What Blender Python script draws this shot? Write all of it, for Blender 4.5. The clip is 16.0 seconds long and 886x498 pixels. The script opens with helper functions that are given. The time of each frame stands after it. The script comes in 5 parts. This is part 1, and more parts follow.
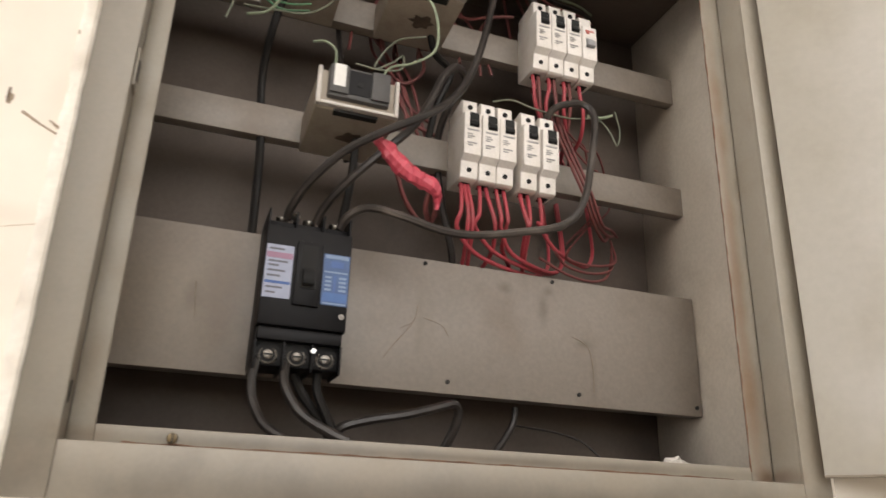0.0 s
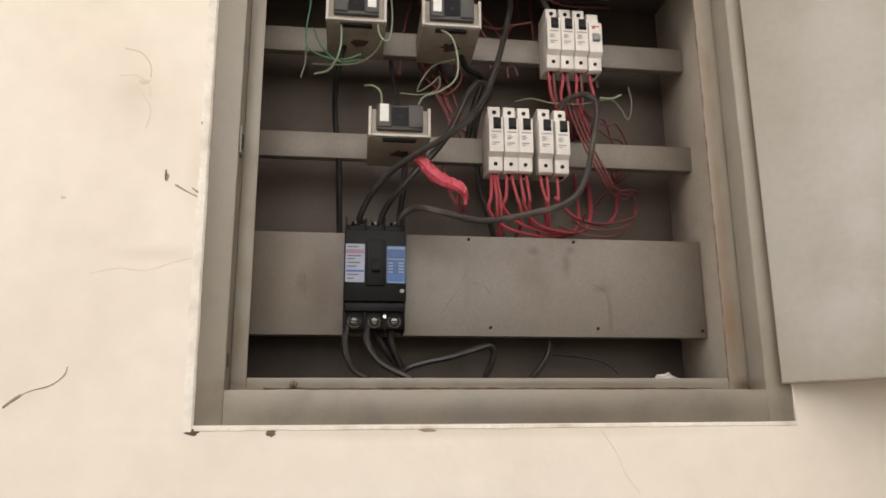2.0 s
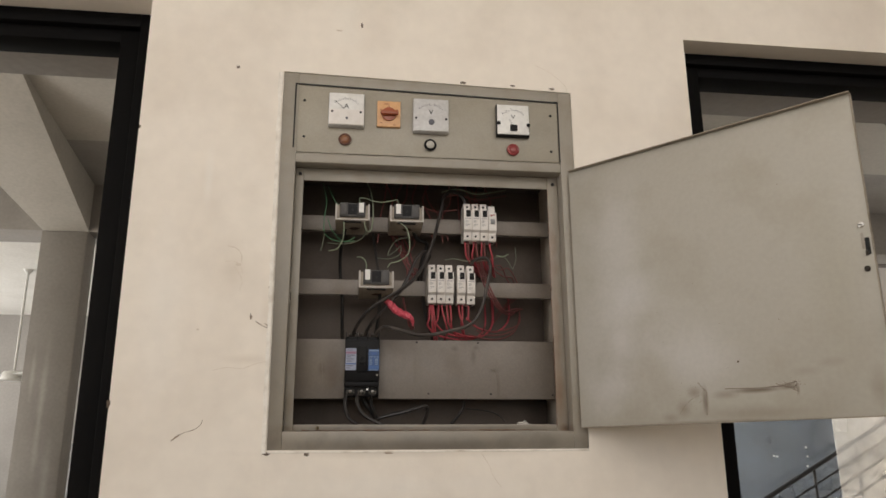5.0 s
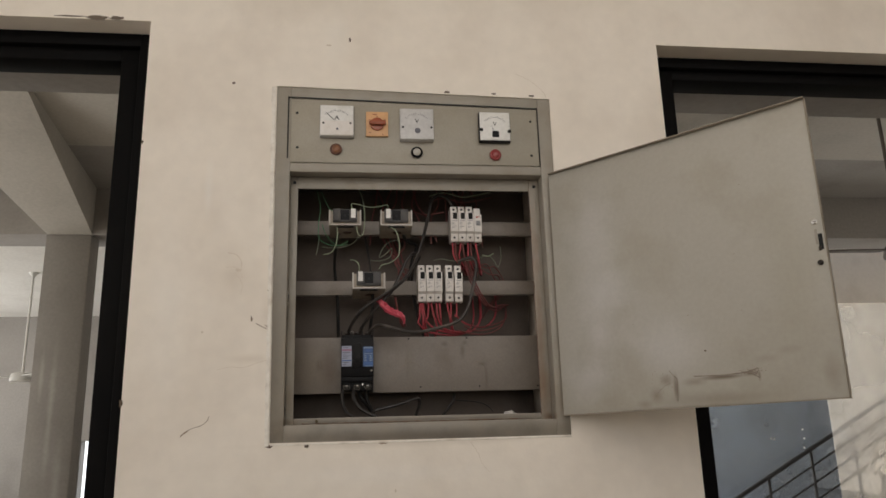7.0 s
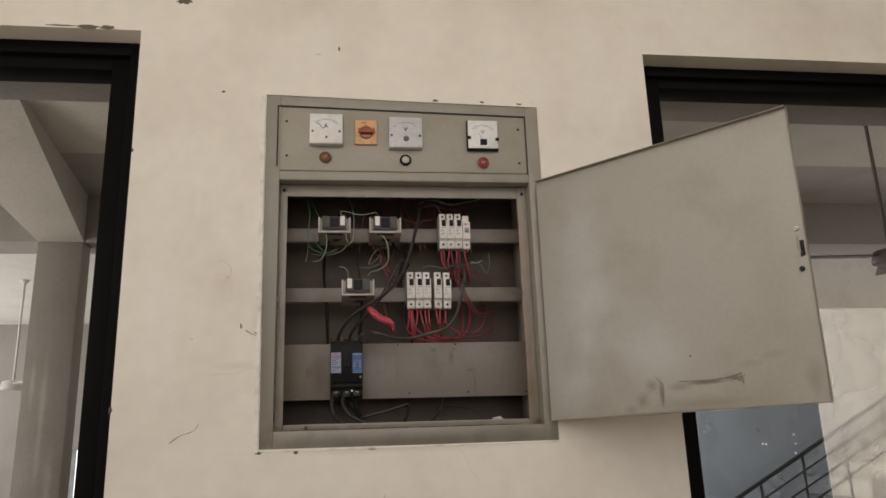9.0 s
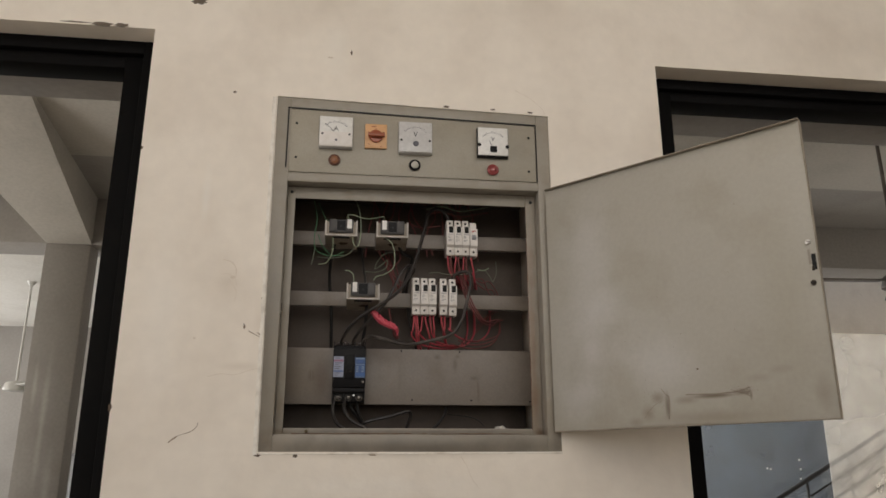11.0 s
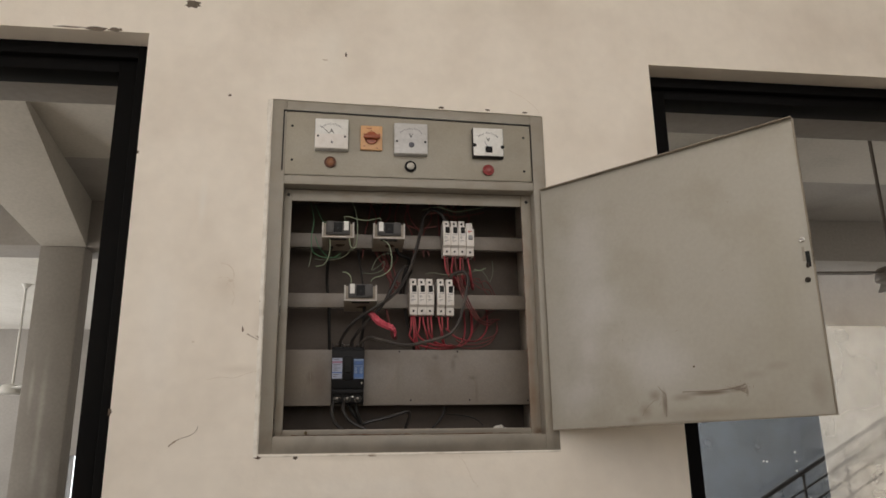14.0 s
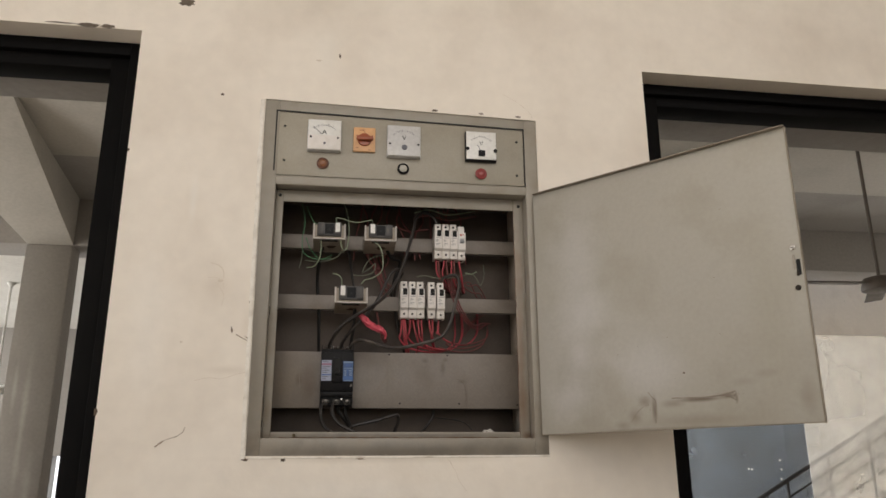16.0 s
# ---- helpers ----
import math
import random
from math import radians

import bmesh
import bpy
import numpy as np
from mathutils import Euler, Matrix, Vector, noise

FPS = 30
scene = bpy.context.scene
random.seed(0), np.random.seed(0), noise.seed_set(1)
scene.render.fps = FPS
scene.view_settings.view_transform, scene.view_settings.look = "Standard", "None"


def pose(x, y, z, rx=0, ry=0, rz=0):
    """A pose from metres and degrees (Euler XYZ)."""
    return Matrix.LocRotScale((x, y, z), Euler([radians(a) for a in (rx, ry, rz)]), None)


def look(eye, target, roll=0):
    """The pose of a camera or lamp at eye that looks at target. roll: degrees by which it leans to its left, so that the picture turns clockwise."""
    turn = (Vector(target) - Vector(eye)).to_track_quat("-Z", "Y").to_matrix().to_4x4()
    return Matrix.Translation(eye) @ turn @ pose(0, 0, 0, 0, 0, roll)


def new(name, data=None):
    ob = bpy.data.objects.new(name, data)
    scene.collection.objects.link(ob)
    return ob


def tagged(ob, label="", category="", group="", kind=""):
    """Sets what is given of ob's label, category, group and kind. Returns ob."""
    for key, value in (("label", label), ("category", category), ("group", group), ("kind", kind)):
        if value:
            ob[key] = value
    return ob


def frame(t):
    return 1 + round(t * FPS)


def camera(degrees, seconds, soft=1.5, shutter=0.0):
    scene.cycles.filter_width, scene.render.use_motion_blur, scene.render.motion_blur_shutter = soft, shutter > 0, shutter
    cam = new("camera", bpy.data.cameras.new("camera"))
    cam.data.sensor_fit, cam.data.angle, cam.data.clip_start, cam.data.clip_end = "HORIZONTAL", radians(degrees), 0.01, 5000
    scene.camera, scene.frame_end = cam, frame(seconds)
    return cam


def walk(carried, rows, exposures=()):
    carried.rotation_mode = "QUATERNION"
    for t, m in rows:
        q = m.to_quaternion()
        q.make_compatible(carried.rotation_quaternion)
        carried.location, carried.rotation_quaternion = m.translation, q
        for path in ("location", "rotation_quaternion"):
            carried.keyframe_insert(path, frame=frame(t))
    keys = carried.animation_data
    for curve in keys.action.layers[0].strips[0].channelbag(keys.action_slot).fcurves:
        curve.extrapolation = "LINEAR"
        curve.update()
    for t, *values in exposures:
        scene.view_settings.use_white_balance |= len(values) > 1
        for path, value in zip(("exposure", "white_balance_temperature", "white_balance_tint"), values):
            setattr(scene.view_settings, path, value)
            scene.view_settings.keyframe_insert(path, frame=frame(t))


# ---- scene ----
cam = camera(61.5, 16.0, soft=1.6, shutter=0.3)
PATH = [
    (0, (0.093, -0.578, 1.187), (0.722, 1.187, 1.887), 1.8),
    (0.3, (0.196, -0.574, 1.199), (0.684, 1.232, 1.905), 1.3),
    (0.5, (0.251, -0.569, 1.21), (0.637, 1.26, 1.922), 1.3),
    (0.7, (0.265, -0.577, 1.214), (0.588, 1.271, 1.907), 1.1),
    (1, (0.25, -0.607, 1.225), (0.482, 1.266, 1.887), 1.3),
    (1.2, (0.223, -0.654, 1.219), (0.451, 1.221, 1.875), 0.7),
    (1.5, (0.186, -0.768, 1.207), (0.411, 1.138, 1.768), 0.3),
    (2, (0.161, -0.872, 1.194), (0.411, 1.057, 1.658), -0.4),
    (2.1, (0.181, -0.9, 1.191), (0.402, 1.032, 1.658), -0.1),
    (2.5, (0.227, -1.027, 1.174), (0.387, 0.907, 1.656), 0.2),
    (3, (0.215, -1.166, 1.172), (0.32, 0.761, 1.696), 0.5),
    (3.5, (0.136, -1.293, 1.199), (0.315, 0.625, 1.736), 0.0),
    (4, (0.097, -1.421, 1.216), (0.345, 0.488, 1.76), -0.3),
    (4.5, (0.144, -1.576, 1.203), (0.391, 0.336, 1.734), -0.2),
    (7, (0.182, -1.8, 1.197), (0.424, 0.123, 1.69), -1.6),
    (7.5, (0.188, -1.803, 1.193), (0.447, 0.116, 1.695), -1.6),
    (8, (0.191, -1.81, 1.192), (0.454, 0.1, 1.722), -2.0),
    (8.5, (0.195, -1.818, 1.182), (0.439, 0.092, 1.721), -1.8),
    (8.7, (0.193, -1.818, 1.195), (0.449, 0.099, 1.703), -2.0),
    (11, (0.195, -1.798, 1.174), (0.435, 0.11, 1.724), -0.1),
    (11.5, (0.198, -1.805, 1.176), (0.425, 0.102, 1.735), 0.1),
    (12, (0.196, -1.811, 1.177), (0.42, 0.099, 1.725), 0.2),
    (12.5, (0.19, -1.81, 1.182), (0.42, 0.102, 1.718), -0.1),
    (13, (0.192, -1.805, 1.169), (0.423, 0.105, 1.717), -0.2),
    (13.5, (0.186, -1.807, 1.181), (0.428, 0.104, 1.719), -0.7),
    (14, (0.189, -1.808, 1.182), (0.443, 0.101, 1.723), -0.9),
    (14.5, (0.19, -1.805, 1.182), (0.451, 0.1, 1.73), -0.7),
    (15, (0.188, -1.809, 1.185), (0.449, 0.097, 1.732), -0.4),
    (15.5, (0.18, -1.796, 1.169), (0.462, 0.103, 1.731), -0.3),
    (16, (0.183, -1.802, 1.18), (0.466, 0.099, 1.732), -0.3),
]
EXPOSURES = [(0, 1.18), (0.5, 1.40), (0.9, 1.44), (1.5, 1.15), (2.0, 0.92), (2.5, 0.78), (3.0, 0.42), (3.5, 0.06), (4.0, 0.33), (4.5, 0.37), (7, 0.0), (8, 0.12), (12.5, 0.0), (13.6, 0.02), (14.5, 0.12), (16, 0.27)]
walk(cam, [(t, look(eye, target, roll)) for t, eye, target, roll in PATH], EXPOSURES)

# ---- world and large lights ----
world = bpy.data.worlds.new("world")
scene.world = world
world.use_nodes = True
sky = world.node_tree.nodes.new("ShaderNodeTexSky")
sky.sky_type, sky.sun_disc, sky.sun_elevation, sky.sun_rotation = "NISHITA", False, radians(40), radians(200)
world.node_tree.links.new(sky.outputs["Color"], world.node_tree.nodes["Background"].inputs["Color"])
world.node_tree.nodes["Background"].inputs["Strength"].default_value = 0.06


def area_lamp(name, place, target, width, height, watts, colour):
    """A rectangular area lamp at place that shines towards target."""
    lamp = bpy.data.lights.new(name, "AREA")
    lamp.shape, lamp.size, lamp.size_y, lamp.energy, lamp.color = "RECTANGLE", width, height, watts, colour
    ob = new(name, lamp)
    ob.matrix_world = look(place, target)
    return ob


DAY = (1.0, 0.955, 0.93)
# Overhead fill added out of view; no fitting is built for it.
area_lamp("overhead_fill_light", (0.4, -2.1, 3.1), (0.2, 0.0, 1.6), 4.4, 2.0, 46, (1.0, 0.94, 0.885))
# South, west and far-room windows are assumed; none is in view.
area_lamp("window_light_south", (0.2, -4.9, 2.15), (0.2, 0.0, 2.1), 3.2, 1.4, 22, DAY)
area_lamp("window_light_west", (-3.9, -0.95, 1.9), (0.3, -0.5, 1.5), 1.3, 1.6, 34, DAY)
area_lamp("window_light_far_room", (-5.9, 6.9, 1.6), (-2.0, 6.9, 2.1), 2.6, 1.6, 80, (1.0, 0.98, 0.95))
# Hall fill added from both sides; the east wall has no opening.
area_lamp("fill_light_hall_west", (-5.9, 3.0, 1.5), (-1.0, 2.4, 2.6), 2.2, 1.5, 100, (1.0, 0.95, 0.87))
area_lamp("fill_light_hall_east", (7.9, 2.4, 1.5), (3.0, 2.4, 2.4), 2.2, 1.5, 20, (1.0, 0.93, 0.84))
# Fill added before the closed partition wall to brighten the stairwell.
area_lamp("fill_light_stairs", (2.0, 6.5, 1.9), (6.3, 7.1, 1.0), 1.4, 1.4, 165, (1.0, 0.97, 0.92))

# ---- materials ----


def material(name, base, rough=0.6, metal=0.0, spots=None, amount=0.3, scale=8.0, fine=120.0, bump=0.1, depth=0.002, vary=0.06, shine=0.5, stains_and_shading=(), lump=0.0):
    """A surface with two scales of colour change and a fine relief. spots: the colour of dirt or wear, amount: how much
    of it. Blotches add stains, and shading or reflections put into the colour.
    """
    m = bpy.data.materials.new(name)
    m.use_nodes = True
    n, l = m.node_tree.nodes, m.node_tree.links
    bsdf = n["Principled BSDF"]
    bsdf.inputs["Metallic"].default_value = metal
    bsdf.inputs["Specular IOR Level"].default_value = shine
    where = n.new("ShaderNodeTexCoord").outputs["Object"]
    big, small = n.new("ShaderNodeTexNoise"), n.new("ShaderNodeTexNoise")
    for node, s, d in ((big, scale, 6.0), (small, fine, 3.0)):
        node.inputs["Scale"].default_value, node.inputs["Detail"].default_value = s, d
        l.new(where, node.inputs["Vector"])
    spots = spots or tuple(c * 0.6 for c in base)
    ramp = n.new("ShaderNodeMapRange")
    ramp.inputs["From Min"].default_value, ramp.inputs["From Max"].default_value = 0.48, 0.8
    ramp.inputs["To Max"].default_value = amount
    l.new(big.outputs["Fac"], ramp.inputs["Value"])
    mix = n.new("ShaderNodeMix")
    mix.data_type = "RGBA"
    l.new(ramp.outputs["Result"], mix.inputs["Factor"])
    mix.inputs["A"].default_value, mix.inputs["B"].default_value = (*base, 1), (*spots, 1)
    colour = mix.outputs["Result"]
    for centre, radius, strength, tint in stains_and_shading:
        # a blotch with a frayed rim round a point of the surface
        shift = n.new("ShaderNodeVectorMath")
        shift.operation = "SUBTRACT"
        l.new(where, shift.inputs[0])
        shift.inputs[1].default_value = centre
        shape = n.new("ShaderNodeVectorMath")
        shape.operation = "DIVIDE"
        l.new(shift.outputs["Vector"], shape.inputs[0])
        shape.inputs[1].default_value = radius
        size = n.new("ShaderNodeVectorMath")
        size.operation = "LENGTH"
        l.new(shape.outputs["Vector"], size.inputs[0])
        fray = n.new("ShaderNodeMath")
        fray.operation = "MULTIPLY_ADD"
        l.new(big.outputs["Fac"], fray.inputs[0])
        fray.inputs[1].default_value = 1.6
        l.new(size.outputs["Value"], fray.inputs[2])
        fade = n.new("ShaderNodeMapRange")
        fade.interpolation_type = "SMOOTHSTEP"
        fade.inputs["From Min"].default_value, fade.inputs["From Max"].default_value = 0.7, 1.9
        fade.inputs["To Min"].default_value, fade.inputs["To Max"].default_value = strength, 0.0
        l.new(fray.outputs["Value"], fade.inputs["Value"])
        blot = n.new("ShaderNodeMix")
        blot.data_type = "RGBA"
        l.new(fade.outputs["Result"], blot.inputs["Factor"])
        l.new(colour, blot.inputs["A"])
        blot.inputs["B"].default_value = (*tint, 1)
        colour = blot.outputs["Result"]
    grain = n.new("ShaderNodeMapRange")
    grain.inputs["From Min"].default_value, grain.inputs["From Max"].default_value = 0.3, 0.7
    grain.inputs["To Min"].default_value, grain.inputs["To Max"].default_value = 1 - vary, 1 + vary
    l.new(small.outputs["Fac"], grain.inputs["Value"])
    hsv = n.new("ShaderNodeHueSaturation")
    l.new(grain.outputs["Result"], hsv.inputs["Value"])
    l.new(colour, hsv.inputs["Color"])
    l.new(hsv.outputs["Color"], bsdf.inputs["Base Color"])
    gloss = n.new("ShaderNodeMapRange")
    gloss.inputs["To Min"].default_value, gloss.inputs["To Max"].default_value = max(rough - 0.12, 0.03), min(rough + 0.12, 1)
    l.new(big.outputs["Fac"], gloss.inputs["Value"])
    l.new(gloss.outputs["Result"], bsdf.inputs["Roughness"])
    if bump:
        b = n.new("ShaderNodeBump")
        b.inputs["Strength"].default_value, b.inputs["Distance"].default_value = bump, depth
        l.new(small.outputs["Fac"], b.inputs["Height"])
        if lump:
            broad = n.new("ShaderNodeBump")
            broad.inputs["Strength"].default_value, broad.inputs["Distance"].default_value = 0.5, lump
            l.new(big.outputs["Fac"], broad.inputs["Height"])
            l.new(broad.outputs["Normal"], b.inputs["Normal"])
        l.new(b.outputs["Normal"], bsdf.inputs["Normal"])
    return m


PLASTER = material("cream_plaster", (0.82, 0.753, 0.66), 0.62, spots=(0.655, 0.58, 0.49), amount=0.75, scale=3.6, fine=24, bump=0.12, depth=0.004, vary=0.026, lump=0.016,
                   stains_and_shading=(((-0.10, 0.0, 1.59), (0.05, 1.0, 0.05), 0.22, (0.45, 0.37, 0.27)), ((-0.06, 0.0, 1.39), (0.07, 1.0, 0.015), 0.25, (0.45, 0.37, 0.27)), ((-0.02, 0.0, 1.50), (0.02, 1.0, 0.07), 0.2, (0.42, 0.34, 0.25)), ((0.14, 0.0, 2.24), (0.05, 1.0, 0.10), 0.45, (0.82, 0.78, 0.70)), ((-0.17, 0.0, 1.80), (0.015, 1.0, 0.10), 0.6, (0.84, 0.80, 0.73)), ((-0.25, 0.0, 1.5), (0.06, 1.0, 0.25), 0.4, (0.83, 0.79, 0.72)), ((0.30, 0.0, 1.12), (0.3, 1.0, 0.03), 0.35, (0.82, 0.78, 0.72)), ((0.3, 0.0, 1.19), (0.4, 1.0, 0.012), 0.3, (0.45, 0.38, 0.3))))
EDGE = material("white_plaster_edge", (0.80, 0.755, 0.68), 0.85, spots=(0.42, 0.35, 0.27), amount=0.8, scale=25, fine=200, bump=0.5)
CONCRETE = material("grey_painted_concrete", (0.47, 0.44, 0.395), 0.85, amount=0.4, scale=1.5, fine=40, bump=0.3)
# Even grey on the far wall; stands for shade on lintel, rear ceiling, beam.
GREY_AND_SHADE = material("grey_concrete_and_shade", (0.31, 0.29, 0.27), 0.85, spots=(0.22, 0.2, 0.185), amount=0.6, scale=2.5, fine=40, bump=0.3)
# Pale blotches paint glass reflections over the column's grey.
REFLECTION_STREAKED = material("reflection_streaked_column_concrete", (0.31, 0.29, 0.27), 0.8, spots=(0.22, 0.2, 0.185), amount=0.6, scale=2.5, fine=40, bump=0.3,
                       stains_and_shading=(((-0.01, -0.1, 1.5), (0.035, 0.2, 0.75), 0.55, (0.52, 0.5, 0.47)), ((-0.10, -0.1, 1.75), (0.025, 0.2, 0.30), 0.5, (0.52, 0.5, 0.47)), ((0.08, -0.1, 0.9), (0.05, 0.2, 0.5), 0.5, (0.5, 0.48, 0.46)), ((-0.06, -0.1, 0.6), (0.12, 0.2, 0.25), 0.5, (0.2, 0.185, 0.17))))
FANGREY = material("grey_fan_enamel", (0.62, 0.61, 0.58), 0.45, amount=0.4, scale=20, fine=100)
FARWHITE = material("white_far_wall", (0.75, 0.73, 0.69), 0.85, spots=(0.55, 0.52, 0.47), amount=0.5, scale=2.0, fine=30)
STONE = material("terrazzo_floor", (0.36, 0.33, 0.29), 0.4, amount=0.4, scale=2, fine=200)
# Bands on bottom flange, bottom lip and left stile mix grime with painted shade.
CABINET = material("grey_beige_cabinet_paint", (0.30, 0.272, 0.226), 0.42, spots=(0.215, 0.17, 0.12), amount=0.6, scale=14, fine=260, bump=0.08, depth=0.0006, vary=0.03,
                   stains_and_shading=(((0.668, 0.04, 1.243), (0.018, 0.1, 0.014), 0.85, (0.15, 0.085, 0.05)), ((0.04, 0.04, 1.243), (0.03, 0.1, 0.012), 0.6, (0.2, 0.14, 0.09)), ((0.35, 0.04, 1.244), (0.45, 0.025, 0.009), 0.8, (0.10, 0.08, 0.06)), ((0.70, 0.01, 1.27), (0.03, 0.1, 0.05), 0.35, (0.2, 0.145, 0.095)), ((0.01, 0.01, 1.22), (0.03, 0.1, 0.03), 0.4, (0.2, 0.15, 0.1)), ((0.66, 0.04, 1.30), (0.02, 0.1, 0.08), 0.5, (0.2, 0.13, 0.08)), ((0.656, 0.045, 1.5), (0.013, 0.02, 0.40), 0.75, (0.19, 0.115, 0.065)), ((0.034, 0.03, 1.30), (0.012, 0.1, 0.05), 0.6, (0.2, 0.15, 0.1)), ((0.35, 0.0, 1.207), (0.65, 0.1, 0.036), 0.72, (0.10, 0.083, 0.064)), ((0.0, 0.0, 1.47), (0.035, 0.1, 0.50), 0.55, (0.14, 0.118, 0.092))))
# Darkened for the shade inside, most under the top; right-hand blotch is soot.
INSIDE = material("grimy_shaded_cabinet_back_paint", (0.108, 0.085, 0.070), 0.7, spots=(0.045, 0.034, 0.028), amount=0.9, scale=7, fine=220, bump=0.15, depth=0.0008,
                  stains_and_shading=(((0.60, 0.23, 1.56), (0.10, 1.0, 0.16), 0.45, (0.06, 0.045, 0.038)), ((0.55, 0.23, 1.80), (0.2, 1.0, 0.08), 0.5, (0.05, 0.04, 0.035))))
# Pale for the lit front; blotches put shade and soot into rear and bottom.
SIDE = material("dusty_side_paint_shaded_rear", (0.52, 0.47, 0.40), 0.6, spots=(0.33, 0.28, 0.22), amount=0.7, scale=11, fine=220, bump=0.15, depth=0.0008,
                stains_and_shading=(((0.677, 0.225, 1.58), (1.0, 0.05, 0.25), 0.5, (0.12, 0.096, 0.08)), ((0.677, 0.2, 1.26), (1.0, 0.08, 0.06), 0.5, (0.09, 0.07, 0.06))))
PLATE = material("dusty_mounting_plate_paint", (0.212, 0.184, 0.158), 0.45, spots=(0.15, 0.115, 0.085), amount=0.7, scale=13, fine=240, bump=0.12, depth=0.0006,
                 stains_and_shading=(((0.08, 0.14, 1.39), (0.08, 1.0, 0.11), 0.45, (0.17, 0.125, 0.07)), ((0.125, 0.14, 1.39), (0.035, 1.0, 0.09), 0.85, (0.125, 0.09, 0.06)), ((0.10, 0.14, 1.385), (0.012, 1.0, 0.02), 0.7, (0.11, 0.08, 0.05)), ((0.423, 0.14, 1.437), (0.013, 1.0, 0.010), 0.75, (0.11, 0.085, 0.065)),
                         ((0.470, 0.14, 1.420), (0.010, 1.0, 0.028), 0.7, (0.11, 0.085, 0.065)), ((0.477, 0.14, 1.440), (0.010, 1.0, 0.009), 0.7, (0.11, 0.085, 0.065)), ((0.521, 0.14, 1.384), (0.016, 1.0, 0.008), 0.7, (0.10, 0.08, 0.06)), ((0.531, 0.14, 1.345), (0.006, 1.0, 0.05), 0.5, (0.14, 0.11, 0.085)), ((0.325, 0.14, 1.39), (0.006, 1.0, 0.05), 0.4, (0.16, 0.13, 0.10)), ((0.33, 0.14, 1.40), (0.018, 1.0, 0.05), 0.4, (0.18, 0.15, 0.115)), ((0.64, 0.14, 1.38), (0.05, 1.0, 0.09), 0.35, (0.2, 0.17, 0.14))))
PANEL = material("instrument_panel_paint", (0.33, 0.30, 0.24), 0.4, spots=(0.25, 0.22, 0.17), amount=0.4, scale=16, fine=300, bump=0.1, depth=0.0005)
BLACKPAINT = material("black_enamel_door_frame", (0.0035, 0.0032, 0.0032), 0.6, spots=(0.009, 0.008, 0.007), amount=0.5, scale=6, fine=90, shine=0.07)
WHITE = material("white_breaker_plastic", (0.74, 0.70, 0.66), 0.4, spots=(0.52, 0.47, 0.4), amount=0.45, scale=45, fine=500, bump=0.03)
GREYBASE = material("dirty_grey_fuse_base_plastic", (0.36, 0.315, 0.26), 0.6, spots=(0.2, 0.155, 0.115), amount=0.6, scale=45, fine=500, bump=0.05)
OFFWHITE = material("cream_fuse_base_plastic", (0.56, 0.525, 0.49), 0.5, spots=(0.36, 0.29, 0.22), amount=0.55, scale=45, fine=500, bump=0.05)
CHARCOAL = material("charcoal_fuse_carrier_plastic", (0.075, 0.071, 0.07), 0.55, shine=0.35, spots=(0.13, 0.13, 0.12), amount=0.5, scale=60, fine=400)
BLACK = material("black_breaker_plastic", (0.0065, 0.0062, 0.0072), 0.42, spots=(0.017, 0.015, 0.015), amount=0.5, scale=40, fine=400, bump=0.08, depth=0.0005, shine=0.15)
HOLE = material("dark_recess", (0.008, 0.008, 0.008), 0.8, bump=0)
CABLEGREY = material("dusty_grey_cable_sheath", (0.018, 0.0145, 0.013), 0.42, spots=(0.058, 0.046, 0.039), amount=0.6, scale=28, fine=300)
CABLEPALE = material("pale_dusty_cable_sheath", (0.03, 0.024, 0.021), 0.42, spots=(0.16, 0.135, 0.115), amount=0.7, scale=28, fine=300)
CABLEBLACK = material("black_cable_sheath", (0.009, 0.008, 0.0075), 0.5, spots=(0.03, 0.025, 0.02), amount=0.5, scale=40, fine=300, shine=0.25)
REDWIRE = material("dusty_red_wire", (0.36, 0.046, 0.062), 0.5, spots=(0.22, 0.075, 0.07), amount=0.6, scale=30, fine=300)
DULLRED = material("dull_red_wire", (0.165, 0.045, 0.043), 0.6, spots=(0.095, 0.055, 0.047), amount=0.6, scale=30, fine=300)
GREENWIRE = material("green_wire", (0.07, 0.19, 0.095), 0.55, spots=(0.18, 0.24, 0.15), amount=0.6, scale=40, fine=300)
GREYGREEN = material("grey_green_dusty_wire", (0.16, 0.17, 0.125), 0.6, spots=(0.10, 0.11, 0.08), amount=0.6, scale=40, fine=300)
PALEGREEN = material("pale_green_wire", (0.25, 0.29, 0.20), 0.5, spots=(0.15, 0.2, 0.12), amount=0.6, scale=40, fine=300)
TAPE = material("red_insulating_tape", (0.54, 0.075, 0.11), 0.4, spots=(0.45, 0.02, 0.04), amount=0.6, scale=60, fine=200, bump=0.4, depth=0.001)
BRASS = material("tarnished_brass_bolt", (0.16, 0.125, 0.075), 0.4, metal=1.0, spots=(0.06, 0.045, 0.03), amount=0.7, scale=120, fine=400)
STEEL = material("zinc_screw", (0.6, 0.58, 0.55), 0.3, metal=1.0, amount=0.4, scale=60, fine=300)
DARKBOLT = material("dark_tarnished_bolt", (0.05, 0.042, 0.035), 0.4, metal=1.0, spots=(0.02, 0.016, 0.014), amount=0.7, scale=120, fine=400)
RUST = material("rusty_steel", (0.16, 0.085, 0.05), 0.8, spots=(0.07, 0.04, 0.03), amount=0.7, scale=60, fine=300)
LABELWHITE = material("white_paper_label", (0.30, 0.33, 0.44), 0.5, spots=(0.3, 0.3, 0.33), amount=0.4, scale=60, bump=0)
